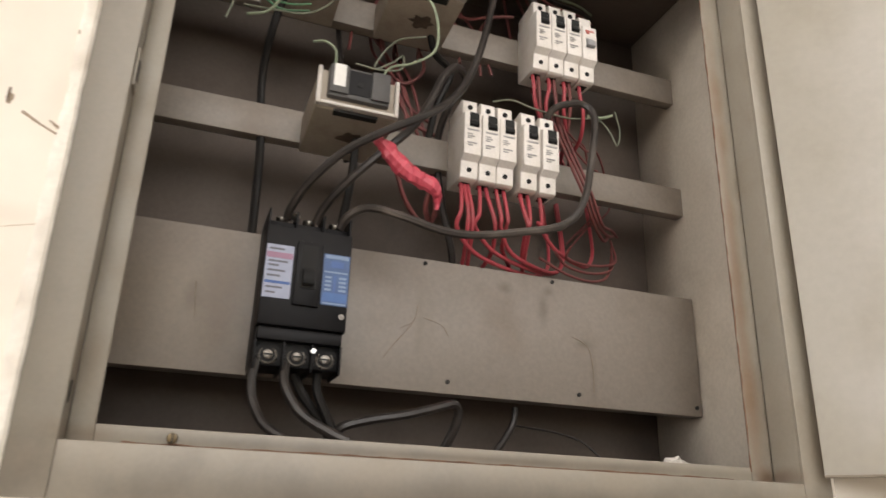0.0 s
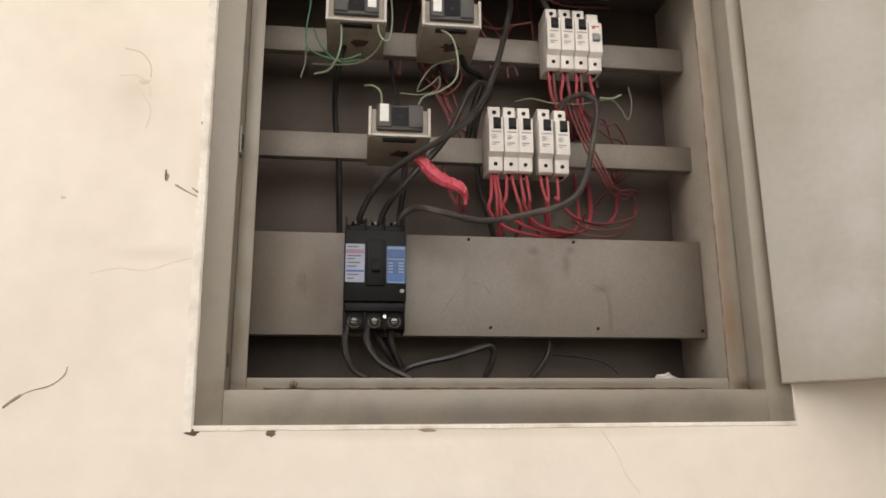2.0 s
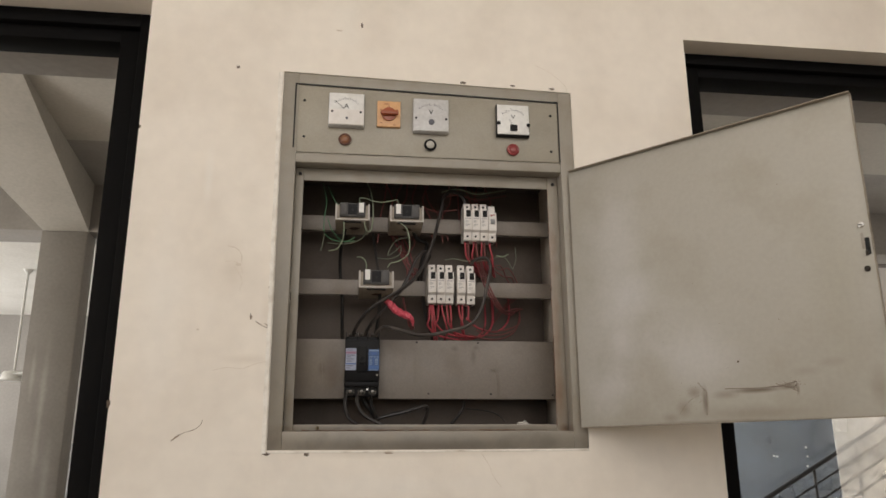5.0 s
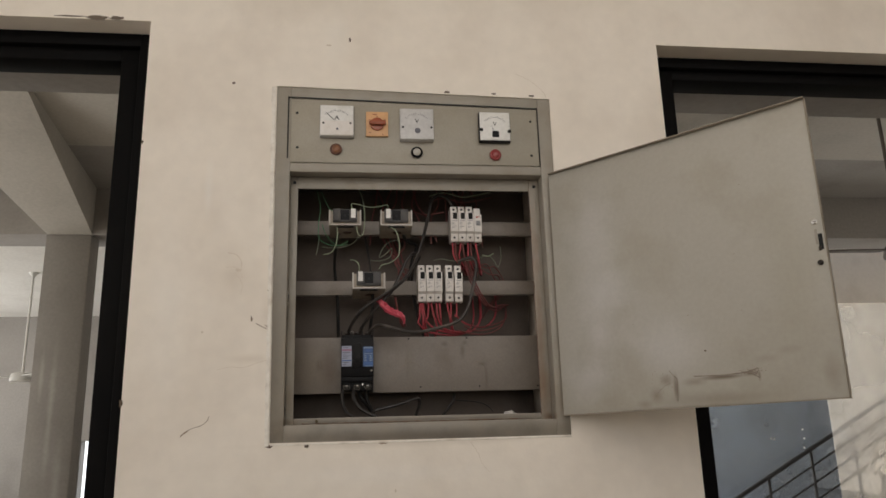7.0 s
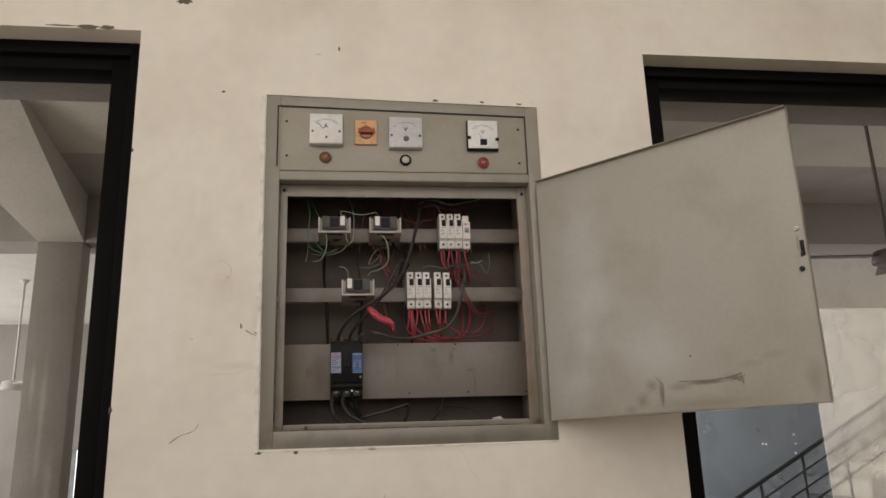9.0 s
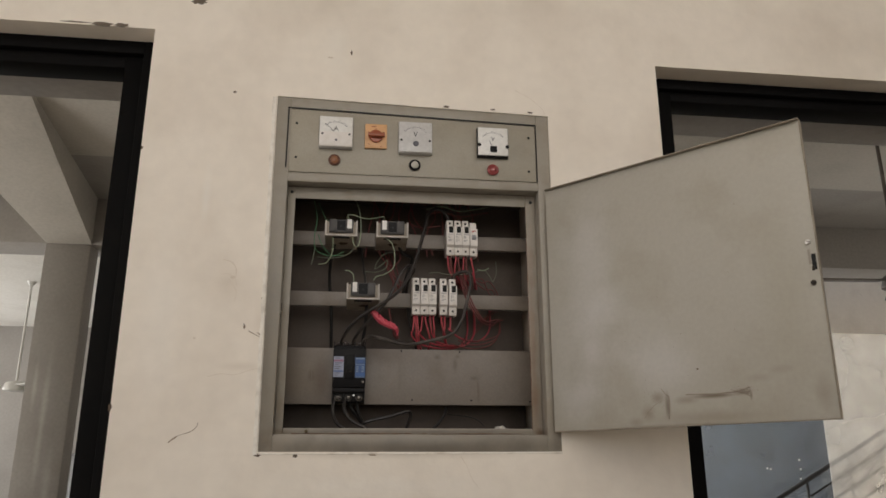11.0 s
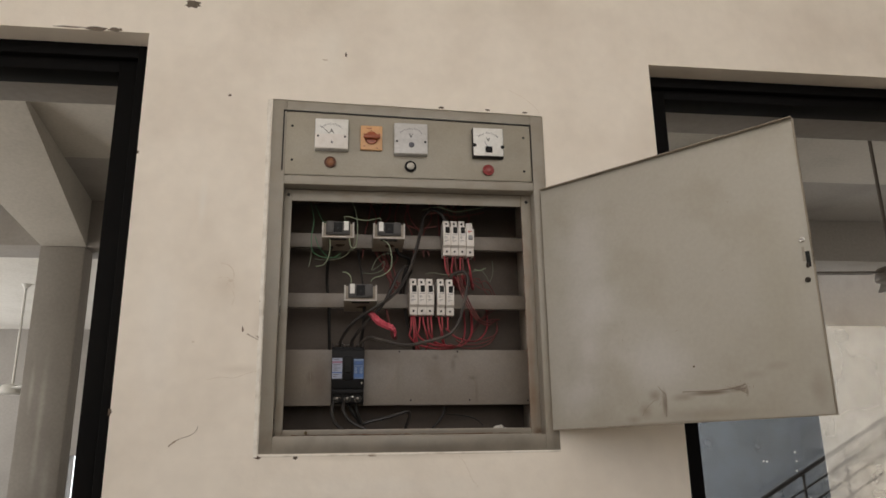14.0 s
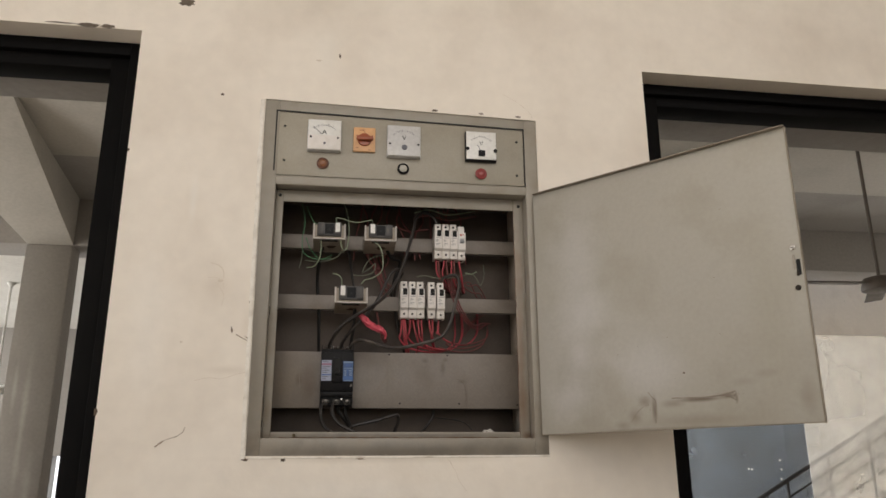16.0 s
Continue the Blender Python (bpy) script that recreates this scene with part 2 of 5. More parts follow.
LABELTAG = material("white_tag", (0.78, 0.77, 0.74), 0.5, bump=0)
LABELBLUE = material("blue_printed_label", (0.035, 0.085, 0.22), 0.45, spots=(0.07, 0.14, 0.30), amount=0.4, scale=60, bump=0)
INKFAINT = material("faint_grey_print", (0.33, 0.32, 0.32), 0.6, bump=0)
INK = material("grey_print", (0.12, 0.12, 0.14), 0.6, bump=0)
INKBLUE = material("dark_blue_print", (0.04, 0.10, 0.30), 0.5, bump=0)
INKPALE = material("pale_blue_print", (0.18, 0.26, 0.41), 0.5, bump=0)
INKPLUM = material("plum_print", (0.30, 0.16, 0.24), 0.5, bump=0)
INKRED = material("red_print", (0.5, 0.13, 0.11), 0.5, bump=0)
DIAL = material("white_dial_face", (0.74, 0.73, 0.70), 0.35, spots=(0.6, 0.58, 0.52), amount=0.4, scale=40, bump=0)
DIALGREY = material("clouded_dial_cover", (0.55, 0.54, 0.53), 0.25, spots=(0.42, 0.41, 0.4), amount=0.5, scale=40, bump=0)
ORANGE = material("orange_switch_plate", (0.68, 0.39, 0.19), 0.45, spots=(0.5, 0.24, 0.08), amount=0.4, scale=50, bump=0)
KNOBRED = material("red_brown_knob", (0.31, 0.075, 0.03), 0.3, bump=0)
LENSAMBER = material("amber_lamp_lens", (0.24, 0.10, 0.045), 0.3, spots=(0.12, 0.06, 0.035), amount=0.8, scale=150, bump=0)
LENSRED = material("red_lamp_lens", (0.26, 0.05, 0.05), 0.25, bump=0)
LENSCLEAR = material("clear_lamp_lens", (0.45, 0.43, 0.38), 0.2, bump=0)
DIRT = material("brown_dirt", (0.12, 0.085, 0.06), 0.9, spots=(0.05, 0.04, 0.03), amount=0.7, scale=90, fine=400, bump=0.3)
SCUFF = material("brown_wall_scuff", (0.34, 0.27, 0.2), 0.9, spots=(0.2, 0.155, 0.11), amount=0.6, scale=150, bump=0)
RAWPLASTER = material("bare_grey_plaster", (0.15, 0.12, 0.09), 0.95, spots=(0.06, 0.048, 0.038), amount=0.7, scale=60, fine=300, bump=0.8, depth=0.004)
DIRTSOFT = material("faint_brown_dirt", (0.22, 0.18, 0.14), 0.9, spots=(0.16, 0.125, 0.095), amount=0.6, scale=90, fine=400, bump=0)
CRACK = material("plaster_hairline_crack", (0.68, 0.60, 0.50), 0.9, bump=0)
PAPER = material("crumpled_white_paper", (0.52, 0.49, 0.45), 0.8, bump=0)

FANBROWN = material("brown_fan_enamel", (0.12, 0.10, 0.085), 0.45, amount=0.4, scale=20, fine=100)
RAILPAINT = material("dark_rail_paint", (0.022, 0.02, 0.02), 0.5, amount=0.4, scale=8, fine=60)


def tinted_glass():
    """Dark tinted glass with a film of dust."""
    m = bpy.data.materials.new("tinted_glass")
    m.use_nodes = True
    n, l = m.node_tree.nodes, m.node_tree.links
    n.remove(n["Principled BSDF"])
    clear, shiny, haze, first, second = n.new("ShaderNodeBsdfTransparent"), n.new("ShaderNodeBsdfGlossy"), n.new("ShaderNodeBsdfDiffuse"), n.new("ShaderNodeMixShader"), n.new("ShaderNodeMixShader")
    clear.inputs["Color"].default_value = (0.48, 0.53, 0.60, 1)
    shiny.inputs["Roughness"].default_value = 0.06
    haze.inputs["Color"].default_value = (0.42, 0.44, 0.47, 1)
    cloud, fade = n.new("ShaderNodeTexNoise"), n.new("ShaderNodeMapRange")
    cloud.inputs["Scale"].default_value, cloud.inputs["Detail"].default_value = 2.2, 5
    fade.inputs["From Min"].default_value, fade.inputs["From Max"].default_value = 0.35, 0.8
    fade.inputs["To Min"].default_value, fade.inputs["To Max"].default_value = 0.08, 0.40
    l.new(n.new("ShaderNodeTexCoord").outputs["Object"], cloud.inputs["Vector"])
    l.new(cloud.outputs["Fac"], fade.inputs["Value"])
    first.inputs["Fac"].default_value = 0.06
    l.new(clear.outputs[0], first.inputs[1])
    l.new(shiny.outputs[0], first.inputs[2])
    l.new(fade.outputs["Result"], second.inputs["Fac"])
    l.new(first.outputs[0], second.inputs[1])
    l.new(haze.outputs[0], second.inputs[2])
    l.new(second.outputs[0], n["Material Output"].inputs["Surface"])
    return m


TINTED = tinted_glass()


def hazy_glass():
    """Clear glass under a pale film that puts the glare over the stairs into its colour."""
    m = bpy.data.materials.new("hazy_glass")
    m.use_nodes = True
    n, l = m.node_tree.nodes, m.node_tree.links
    n.remove(n["Principled BSDF"])
    clear, haze, glow, film, whole = n.new("ShaderNodeBsdfTransparent"), n.new("ShaderNodeBsdfDiffuse"), n.new("ShaderNodeBsdfTranslucent"), n.new("ShaderNodeMixShader"), n.new("ShaderNodeMixShader")
    haze.inputs["Color"].default_value = glow.inputs["Color"].default_value = (0.86, 0.83, 0.79, 1)
    film.inputs["Fac"].default_value = 0.5
    cloud, fade = n.new("ShaderNodeTexNoise"), n.new("ShaderNodeMapRange")
    cloud.inputs["Scale"].default_value, cloud.inputs["Detail"].default_value = 1.6, 5
    fade.inputs["From Min"].default_value, fade.inputs["From Max"].default_value = 0.3, 0.7
    fade.inputs["To Min"].default_value, fade.inputs["To Max"].default_value = 0.20, 0.50
    l.new(n.new("ShaderNodeTexCoord").outputs["Object"], cloud.inputs["Vector"])
    l.new(cloud.outputs["Fac"], fade.inputs["Value"])
    l.new(haze.outputs[0], film.inputs[1])
    l.new(glow.outputs[0], film.inputs[2])
    l.new(fade.outputs["Result"], whole.inputs["Fac"])
    l.new(clear.outputs[0], whole.inputs[1])
    l.new(film.outputs[0], whole.inputs[2])
    l.new(whole.outputs[0], n["Material Output"].inputs["Surface"])
    return m


HAZYGLASS = hazy_glass()


def daylight():
    """The glaring open air outside a window."""
    m = bpy.data.materials.new("daylight_backdrop")
    m.use_nodes = True
    n, l = m.node_tree.nodes, m.node_tree.links
    n.remove(n["Principled BSDF"])
    glow = n.new("ShaderNodeEmission")
    glow.inputs["Color"].default_value, glow.inputs["Strength"].default_value = (0.95, 0.98, 1.0, 1), 2.2
    l.new(glow.outputs[0], n["Material Output"].inputs["Surface"])
    return m


# ---- builders ----


def box(bm, x0, x1, y0, y1, z0, z1, bevel=0.0, segments=2):
    made = bmesh.ops.create_cube(bm, size=1.0, matrix=Matrix.Translation(((x0 + x1) / 2, (y0 + y1) / 2, (z0 + z1) / 2)) @ Matrix.Diagonal((x1 - x0, y1 - y0, z1 - z0, 1)))
    if bevel:
        edges = {e for v in made["verts"] for e in v.link_edges}
        bmesh.ops.bevel(bm, geom=list(edges), offset=bevel, segments=segments, affect="EDGES", profile=0.5)
    return bm


def boxed(*a, **k):
    return box(bmesh.new(), *a, **k)


def rod(bm, place, way, r, length, segments=20, r2=None, bevel=0.0):
    """A cylinder that starts at place and runs along way."""
    turn = Vector(way).to_track_quat("Z", "Y").to_matrix().to_4x4()
    made = bmesh.ops.create_cone(bm, cap_ends=True, segments=segments, radius1=r, radius2=r if r2 is None else r2, depth=length,
                                 matrix=Matrix.Translation(place) @ turn @ Matrix.Translation((0, 0, length / 2)))
    if bevel:
        rims = [e for e in {e for v in made["verts"] for e in v.link_edges} if any(len(f.verts) > 4 for f in e.link_faces)]
        bmesh.ops.bevel(bm, geom=rims, offset=bevel, segments=2, affect="EDGES", profile=0.5)
    return bm


def rodded(*a, **k):
    return rod(bmesh.new(), *a, **k)


def ring(bm, place, way, r, thick, segments=24):
    """A round bezel about the axis way."""
    turn = Matrix.Translation(place) @ Vector(way).to_track_quat("Z", "Y").to_matrix().to_4x4()
    loops = []
    for i in range(segments):
        a = 2 * math.pi * i / segments
        loops.append([bm.verts.new(turn @ Vector(((r + thick * math.cos(b)) * math.cos(a), (r + thick * math.cos(b)) * math.sin(a), thick * math.sin(b)))) for b in [2 * math.pi * j / 8 for j in range(8)]])
    for i in range(segments):
        for j in range(8):
            bm.faces.new((loops[i][j], loops[(i + 1) % segments][j], loops[(i + 1) % segments][(j + 1) % 8], loops[i][(j + 1) % 8]))
    return bm


def prism(bm, outline, x0, x1, bevel=0.0):
    """An outline in y and z drawn out from x0 to x1."""
    a = [bm.verts.new((x0, y, z)) for y, z in outline]
    b = [bm.verts.new((x1, y, z)) for y, z in outline]
    n = len(a)
    faces = [bm.faces.new(a), bm.faces.new(b[::-1])] + [bm.faces.new((a[i], b[i], b[(i + 1) % n], a[(i + 1) % n])) for i in range(n)]
    bmesh.ops.recalc_face_normals(bm, faces=faces)
    if bevel:
        bmesh.ops.bevel(bm, geom=list({e for f in faces for e in f.edges}), offset=bevel, segments=2, affect="EDGES", profile=0.5)
    return bm


def mesh_of(name, bm, mat, smooth=False):
    bmesh.ops.recalc_face_normals(bm, faces=bm.faces[:])
    data = bpy.data.meshes.new(name)
    bm.to_mesh(data)
    bm.free()
    data.materials.append(mat)
    if smooth:
        for p in data.polygons:
            p.use_smooth = True
        data.set_sharp_from_angle(angle=radians(40))
    return data


def thing(name, base, label, category, group="", kind=""):
    """An empty at a thing's base, which carries its parts."""
    ob = new(name)
    ob.location, ob.empty_display_size = base, 0.05
    return tagged(ob, label, category, group, kind)


def part(name, bm, mat, parent, label="", smooth=True):
    ob = new(name, mesh_of(name, bm, mat, smooth))
    ob.parent = parent
    if parent.parent is None and parent.type == "EMPTY":
        ob.matrix_parent_inverse = Matrix.Translation(parent.location).inverted()
    return tagged(ob, label)


def solid(name, bm, mat, label="", category="", kind="", group="", smooth=True, origin=None):
    """A thing or a piece of the setting that is one mesh, with its origin in its middle below."""
    lo = Vector([min(v.co[i] for v in bm.verts) for i in range(3)])
    hi = Vector([max(v.co[i] for v in bm.verts) for i in range(3)])
    base = Vector(((lo.x + hi.x) / 2, (lo.y + hi.y) / 2, lo.z)) if origin is None else Vector(origin)
    bmesh.ops.translate(bm, vec=-base, verts=bm.verts[:])
    ob = new(name, mesh_of(name, bm, mat, smooth))
    ob.location = base
    return tagged(ob, label, category, group, kind)


def tube(points, r, rings=8, steps=8, wobble=0.0, seed=0):
    """A round cable along a smooth line through the points."""
    pts = [Vector(p) for p in points]
    pts = [2 * pts[0] - pts[1]] + pts + [2 * pts[-1] - pts[-2]]
    line = []
    for i in range(1, len(pts) - 2):
        a, b, c, d = pts[i - 1:i + 3]
        for k in range(steps):
            t = k / steps
            line.append(0.5 * (2 * b + (c - a) * t + (2 * a - 5 * b + 4 * c - d) * t * t + (3 * b - a - 3 * c + d) * t ** 3))
    line.append(pts[-2])
    bm, last, up = bmesh.new(), None, None
    for i, p in enumerate(line):
        way = (line[min(i + 1, len(line) - 1)] - line[max(i - 1, 0)]).normalized()
        if up is None:
            up = way.orthogonal().normalized()
        up = (up - way * up.dot(way)).normalized()
        side = way.cross(up)
        size = r * (1 + wobble * noise.noise(p * 90 + Vector((seed, 0, 0))))
        loop = [bm.verts.new(p + size * (math.cos(a) * up + math.sin(a) * side)) for a in [2 * math.pi * j / rings for j in range(rings)]]
        if last:
            for j in range(rings):
                bm.faces.new((last[j], last[(j + 1) % rings], loop[(j + 1) % rings], loop[j]))
        else:
            bm.faces.new(loop[::-1])
        last = loop
    bm.faces.new(last)
    return bm


def cable(name, points, r, mat, label, category="cable", group="", wobble=0.05):
    return solid(name, tube(points, r, wobble=wobble), mat, label, category, group=group)


def letters(name, text, size, place, mat, parent, turn=(90, 0, 0)):
    """Flat raised letters in the built-in font."""
    curve = bpy.data.curves.new(name, "FONT")
    curve.body, curve.size, curve.align_x, curve.align_y, curve.extrude = text, size, "CENTER", "CENTER", 0.0002
    holder = bpy.data.objects.new(name, curve)
    data = bpy.data.meshes.new_from_object(holder)
    bpy.data.objects.remove(holder)
    data.transform(pose(*place, *turn))
    data.materials.clear()
    data.materials.append(mat)
    ob = new(name, data)
    ob.parent = parent
    if parent.parent is None and parent.type == "EMPTY":
        ob.matrix_parent_inverse = Matrix.Translation(parent.location).inverted()
    return ob


# ---- setting: the near room ----
CX0, CX1, CZ0, CZ1 = -0.012, 0.709, 1.197, 2.085      # the cabinet's outline on the wall
LX0, LX1, LZ = -1.45, -0.338, 2.266                # left doorway
RX0, RX1, RZ = 1.028, 2.15, 2.252                  # right doorway
WALL = 0.40


def sag(bm, over):
    """The cabinet's top is out of true: whatever lies over a height leans down towards the hinge side."""
    for v in bm.verts:
        if v.co.z > over:
            v.co.z += 0.0085 - 0.0165 * (v.co.x - CX0) / (CX1 - CX0)
    return bm



bm = bmesh.new()
for x0, x1, z0, z1 in ((-4.0, LX0, 0, 3.45), (LX0, LX1, LZ, 3.45), (LX1, CX0, 0, 3.45), (CX0, CX1, 0, CZ0), (CX0, CX1, CZ1, 3.45),
                       (CX1, RX0, 0, 3.45), (RX0, RX1, RZ, 3.45), (RX1, 5.0, 0, 3.45)):
    box(bm, x0, x1, 0.0, WALL, z0, z1)
for v in bm.verts:
    if abs(v.co.z - CZ1) < 1e-5:
        v.co.z += 0.0085 - 0.0165 * (v.co.x - CX0) / (CX1 - CX0)
box(bm, CX0, CX1, 0.238, WALL, CZ0, CZ1)
solid("wall_north", bm, PLASTER, "cream plastered wall with scuffs and hairline cracks", "wall", "structure", smooth=False, origin=(0, 0, 0))
solid("floor", boxed(-6.2, 8.2, -5.2, 9.2, -0.15, 0.0), STONE, "grey terrazzo floor", "floor", "structure", smooth=False)
solid("ceiling_near", boxed(-4.2, 5.2, -5.2, 0.0, 3.2, 3.35), FARWHITE, "plain white ceiling", "ceiling", "structure", smooth=False)
bm = boxed(-4.2, 5.2, -5.2, -5.0, 0, 1.1)
box(bm, -4.2, 5.2, -5.2, -5.0, 2.9, 3.2)
box(bm, -4.2, -1.6, -5.2, -5.0, 1.1, 2.9)
box(bm, 2.0, 5.2, -5.2, -5.0, 1.1, 2.9)
solid("wall_south", bm, PLASTER, "cream plastered wall with a wide window opening", "wall", "structure", smooth=False)
bm = boxed(-4.2, -4.0, -5.0, 0.40, 0, 1.1)
box(bm, -4.2, -4.0, -5.0, 0.40, 2.9, 3.45)
box(bm, -4.2, -4.0, -5.0, -1.7, 1.1, 2.9)
box(bm, -4.2, -4.0, -0.2, 0.40, 1.1, 2.9)
solid("wall_west", bm, PLASTER, "cream plastered wall with a window opening", "wall", "structure", smooth=False)
solid("wall_east", boxed(5.0, 5.2, -5.0, 0.40, 0, 3.45), PLASTER, "cream plastered wall", "wall", "structure", smooth=False)


def door_frame(name, x0, x1, top, side):
    """A black steel frame set back in its opening: a face, then a narrower stop behind it."""
    ob = thing(name, ((x0 + x1) / 2, 0.1, 0), "black enamelled steel door frame set back in the wall opening", "door frame", kind="structure")
    w = side
    part("jamb", prism(bmesh.new(), [(0.066, 0), (0.19, 0), (0.19, top), (0.066, top)], x0, x0 + w * 0.45, 0.002), BLACKPAINT, ob)
    part("jamb", boxed(x0 + w * 0.45, x0 + w, 0.085, 0.17, 0, top - w * 0.4, 0.002), BLACKPAINT, ob)
    part("jamb", boxed(x1 - w * 0.45, x1, 0.066, 0.19, 0, top, 0.002), BLACKPAINT, ob)
    part("jamb", boxed(x1 - w, x1 - w * 0.45, 0.085, 0.17, 0, top - w * 0.4, 0.002), BLACKPAINT, ob)
    part("head_rail", boxed(x0 + w * 0.45, x1 - w * 0.45, 0.066, 0.19, top - w * 0.4, top, 0.002), BLACKPAINT, ob)
    part("head_rail", boxed(x0 + w, x1 - w, 0.085, 0.17, top - w * 0.78, top - w * 0.4, 0.002), BLACKPAINT, ob)
    # Added strip under the wall's soffit, its dark grey standing for shade.
    part("lintel", boxed(x0 + 0.002, x1 - 0.002, 0.192, WALL + 0.012, top - 0.012, top + 0.05, 0.003), GREY_AND_SHADE, ob, "lintel strip behind the frame, coloured dark for its shade")
    return ob


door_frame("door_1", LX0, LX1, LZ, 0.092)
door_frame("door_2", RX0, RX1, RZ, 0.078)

# ---- setting: the hall and stairs beyond ----
solid("ceiling_hall", boxed(-6.2, 8.2, 0.40, 3.45, 3.3, 3.45), CONCRETE, "pale painted slab ceiling of the hall", "ceiling", "structure", smooth=False)
# Same slab as the front part; the darker grey puts its shade in.
bm = boxed(-6.2, 8.2, 3.45, 4.6, 3.3, 3.45)
solid("ceiling_hall_rear", bm, GREY_AND_SHADE, "rear strip of the hall's slab ceiling, coloured dark for shade", "ceiling", "structure", smooth=False)
solid("ceiling_far_room", boxed(-6.2, 1.8, 4.8, 9.2, 2.98, 3.2), FARWHITE, "white ceiling of the far room", "ceiling", "structure", smooth=False)
solid("ceiling_stairs", boxed(1.6, 8.2, 4.6, 9.2, 5.0, 5.2), FARWHITE, "white ceiling over the stairwell", "ceiling", "structure", smooth=False)
# Dark grey puts the beam's backlit shade into its colour.
solid("beam_north", boxed(-6.2, 8.2, 4.4, 4.8, 2.9, 3.3, 0.006), GREY_AND_SHADE, "concrete beam across the hall, coloured dark for its backlit face", "beam", "structure")
bm = bmesh.new()
low = [bm.verts.new(p) for p in ((-2.475, 2.433, 3.294), (-1.715, 2.341, 3.294), (-1.94, 4.40, 2.9), (-2.29, 4.40, 2.9))]
high = [bm.verts.new((v.co.x, v.co.y, 3.3)) for v in low]
for i in range(4):
    bm.faces.new((low[i], low[(i + 1) % 4], high[(i + 1) % 4], high[i]))
bm.faces.new(low[::-1])
bm.faces.new(high)
solid("beam_left", bm, CONCRETE, "pale concrete haunch flaring out from its column", "beam", "structure", smooth=False)
solid("column", boxed(-2.30, -1.945, 4.4, 4.6, 0, 2.9, 0.012), REFLECTION_STREAKED, "grey concrete column in the hall with painted pale reflections", "column", "structure")
bm = boxed(-6.2, -6.0, 0.25, 9.2, 0, 0.9)
box(bm, -6.2, -6.0, 0.25, 9.2, 2.5, 3.3)
box(bm, -6.2, -6.0, 0.25, 1.2, 0.9, 2.5)
box(bm, -6.2, -6.0, 3.6, 5.6, 0.9, 2.5)
box(bm, -6.2, -6.0, 8.2, 9.2, 0.9, 2.5)
solid("wall_hall_west", bm, FARWHITE, "pale plastered wall with a window opening", "wall", "structure", smooth=False)
solid("wall_hall_east", boxed(8.0, 8.2, 0.25, 9.2, 0, 5.0), FARWHITE, "pale plastered wall", "wall", "structure", smooth=False)
bm = boxed(-6.0, -3.42, 9.0, 9.2, 0, 2.98)
box(bm, -2.4, 1.8, 9.0, 9.2, 0, 2.98)
box(bm, -3.42, -2.4, 9.0, 9.2, 1.29, 2.98)
box(bm, -3.42, -2.4, 9.0, 9.2, 0, 0.2)
solid("wall_far_room", bm, GREY_AND_SHADE, "pale wall with a daylit window opening", "wall", "structure", smooth=False)
solid("backdrop", boxed(-4.2, -1.6, 9.8, 9.85, -0.15, 2.2), daylight(), "bright daylight outside the far window", "backdrop", "structure", smooth=False)
solid("wall_partition", boxed(1.6, 1.8, 4.8, 9.0, 0, 5.0), FARWHITE, "pale partition wall beside the stairs", "wall", "structure", smooth=False)
solid("wall_stairs", boxed(1.8, 8.0, 7.4, 7.6, 0, 5.0), FARWHITE, "white plastered stairwell wall", "wall", "structure", smooth=False)
solid("beam_stairs", boxed(1.8, 8.0, 5.8, 6.05, 2.53, 3.6), PLASTER, "white plastered beam across the stairwell", "beam", "structure", smooth=False)

stairs = thing("staircase", (6.0, 6.7, 0), "pale stone staircase flight rising beside a metal rail", "stairs", kind="structure")
for i in range(4, 7):
    x = 4.64 + 0.315 * i
    part("step", boxed(x, x + 0.315, 6.06, 7.38, 0.17 * i - 0.20, 0.17 * i, 0.008), STONE, stairs)
rail = thing("stair_rail", (6.0, 5.43, 0), "dark metal stair rail with sloping bars", "railing")


def rail_z(x):
    return 0.848 + 0.526 * (x - 4.466)


part("handrail", tube([(x, 5.43, rail_z(x)) for x in (3.2, 4.2, 5.2, 6.2, 7.2)], 0.022), RAILPAINT, rail)
for drop in (0.16, 0.32, 0.48):
    part("bar", tube([(x, 5.43, rail_z(x) - drop) for x in (3.8, 5.2, 7.2)], 0.010, rings=6), RAILPAINT, rail)
for i in range(7):
    x = 3.78 + 0.48 * i
    part("post", rodded((x, 5.43, 0.0), (0, 0, 1), 0.015, rail_z(x) - 0.01, 10), RAILPAINT, rail)

screen = thing("glass_partition", (3.8, 5.55, 0), "tall blue-grey tinted glass partition before the stairs", "partition")
pane = part("pane", boxed(2.6, 5.08, 5.545, 5.555, 0.0, 2.9), TINTED, screen)
pane.visible_shadow = False
for x, z in ((4.756, 1.187), (4.762, 1.098), (4.749, 1.005), (4.403, 1.106), (4.439, 1.100)):
    part("white_speck", rodded((x, 5.545, z), (0, -1, 0), 0.009, 0.004, 9), LABELTAG, screen, "small white speck on the pane")
part("sill", boxed(2.6, 5.08, 5.53, 5.57, 0.0, 0.04, 0.003), BLACKPAINT, screen)

screen = thing("glass_partition", (6.0, 5.36, 0), "clear glass partition whose pale film stands for glare", "partition")
pane = part("pane", boxed(4.96, 7.9, 5.356, 5.364, 0.0, 2.46), HAZYGLASS, screen)
pane.visible_shadow = False
part("sill", boxed(4.96, 7.9, 5.34, 5.38, 0.0, 0.04, 0.003), BLACKPAINT, screen)


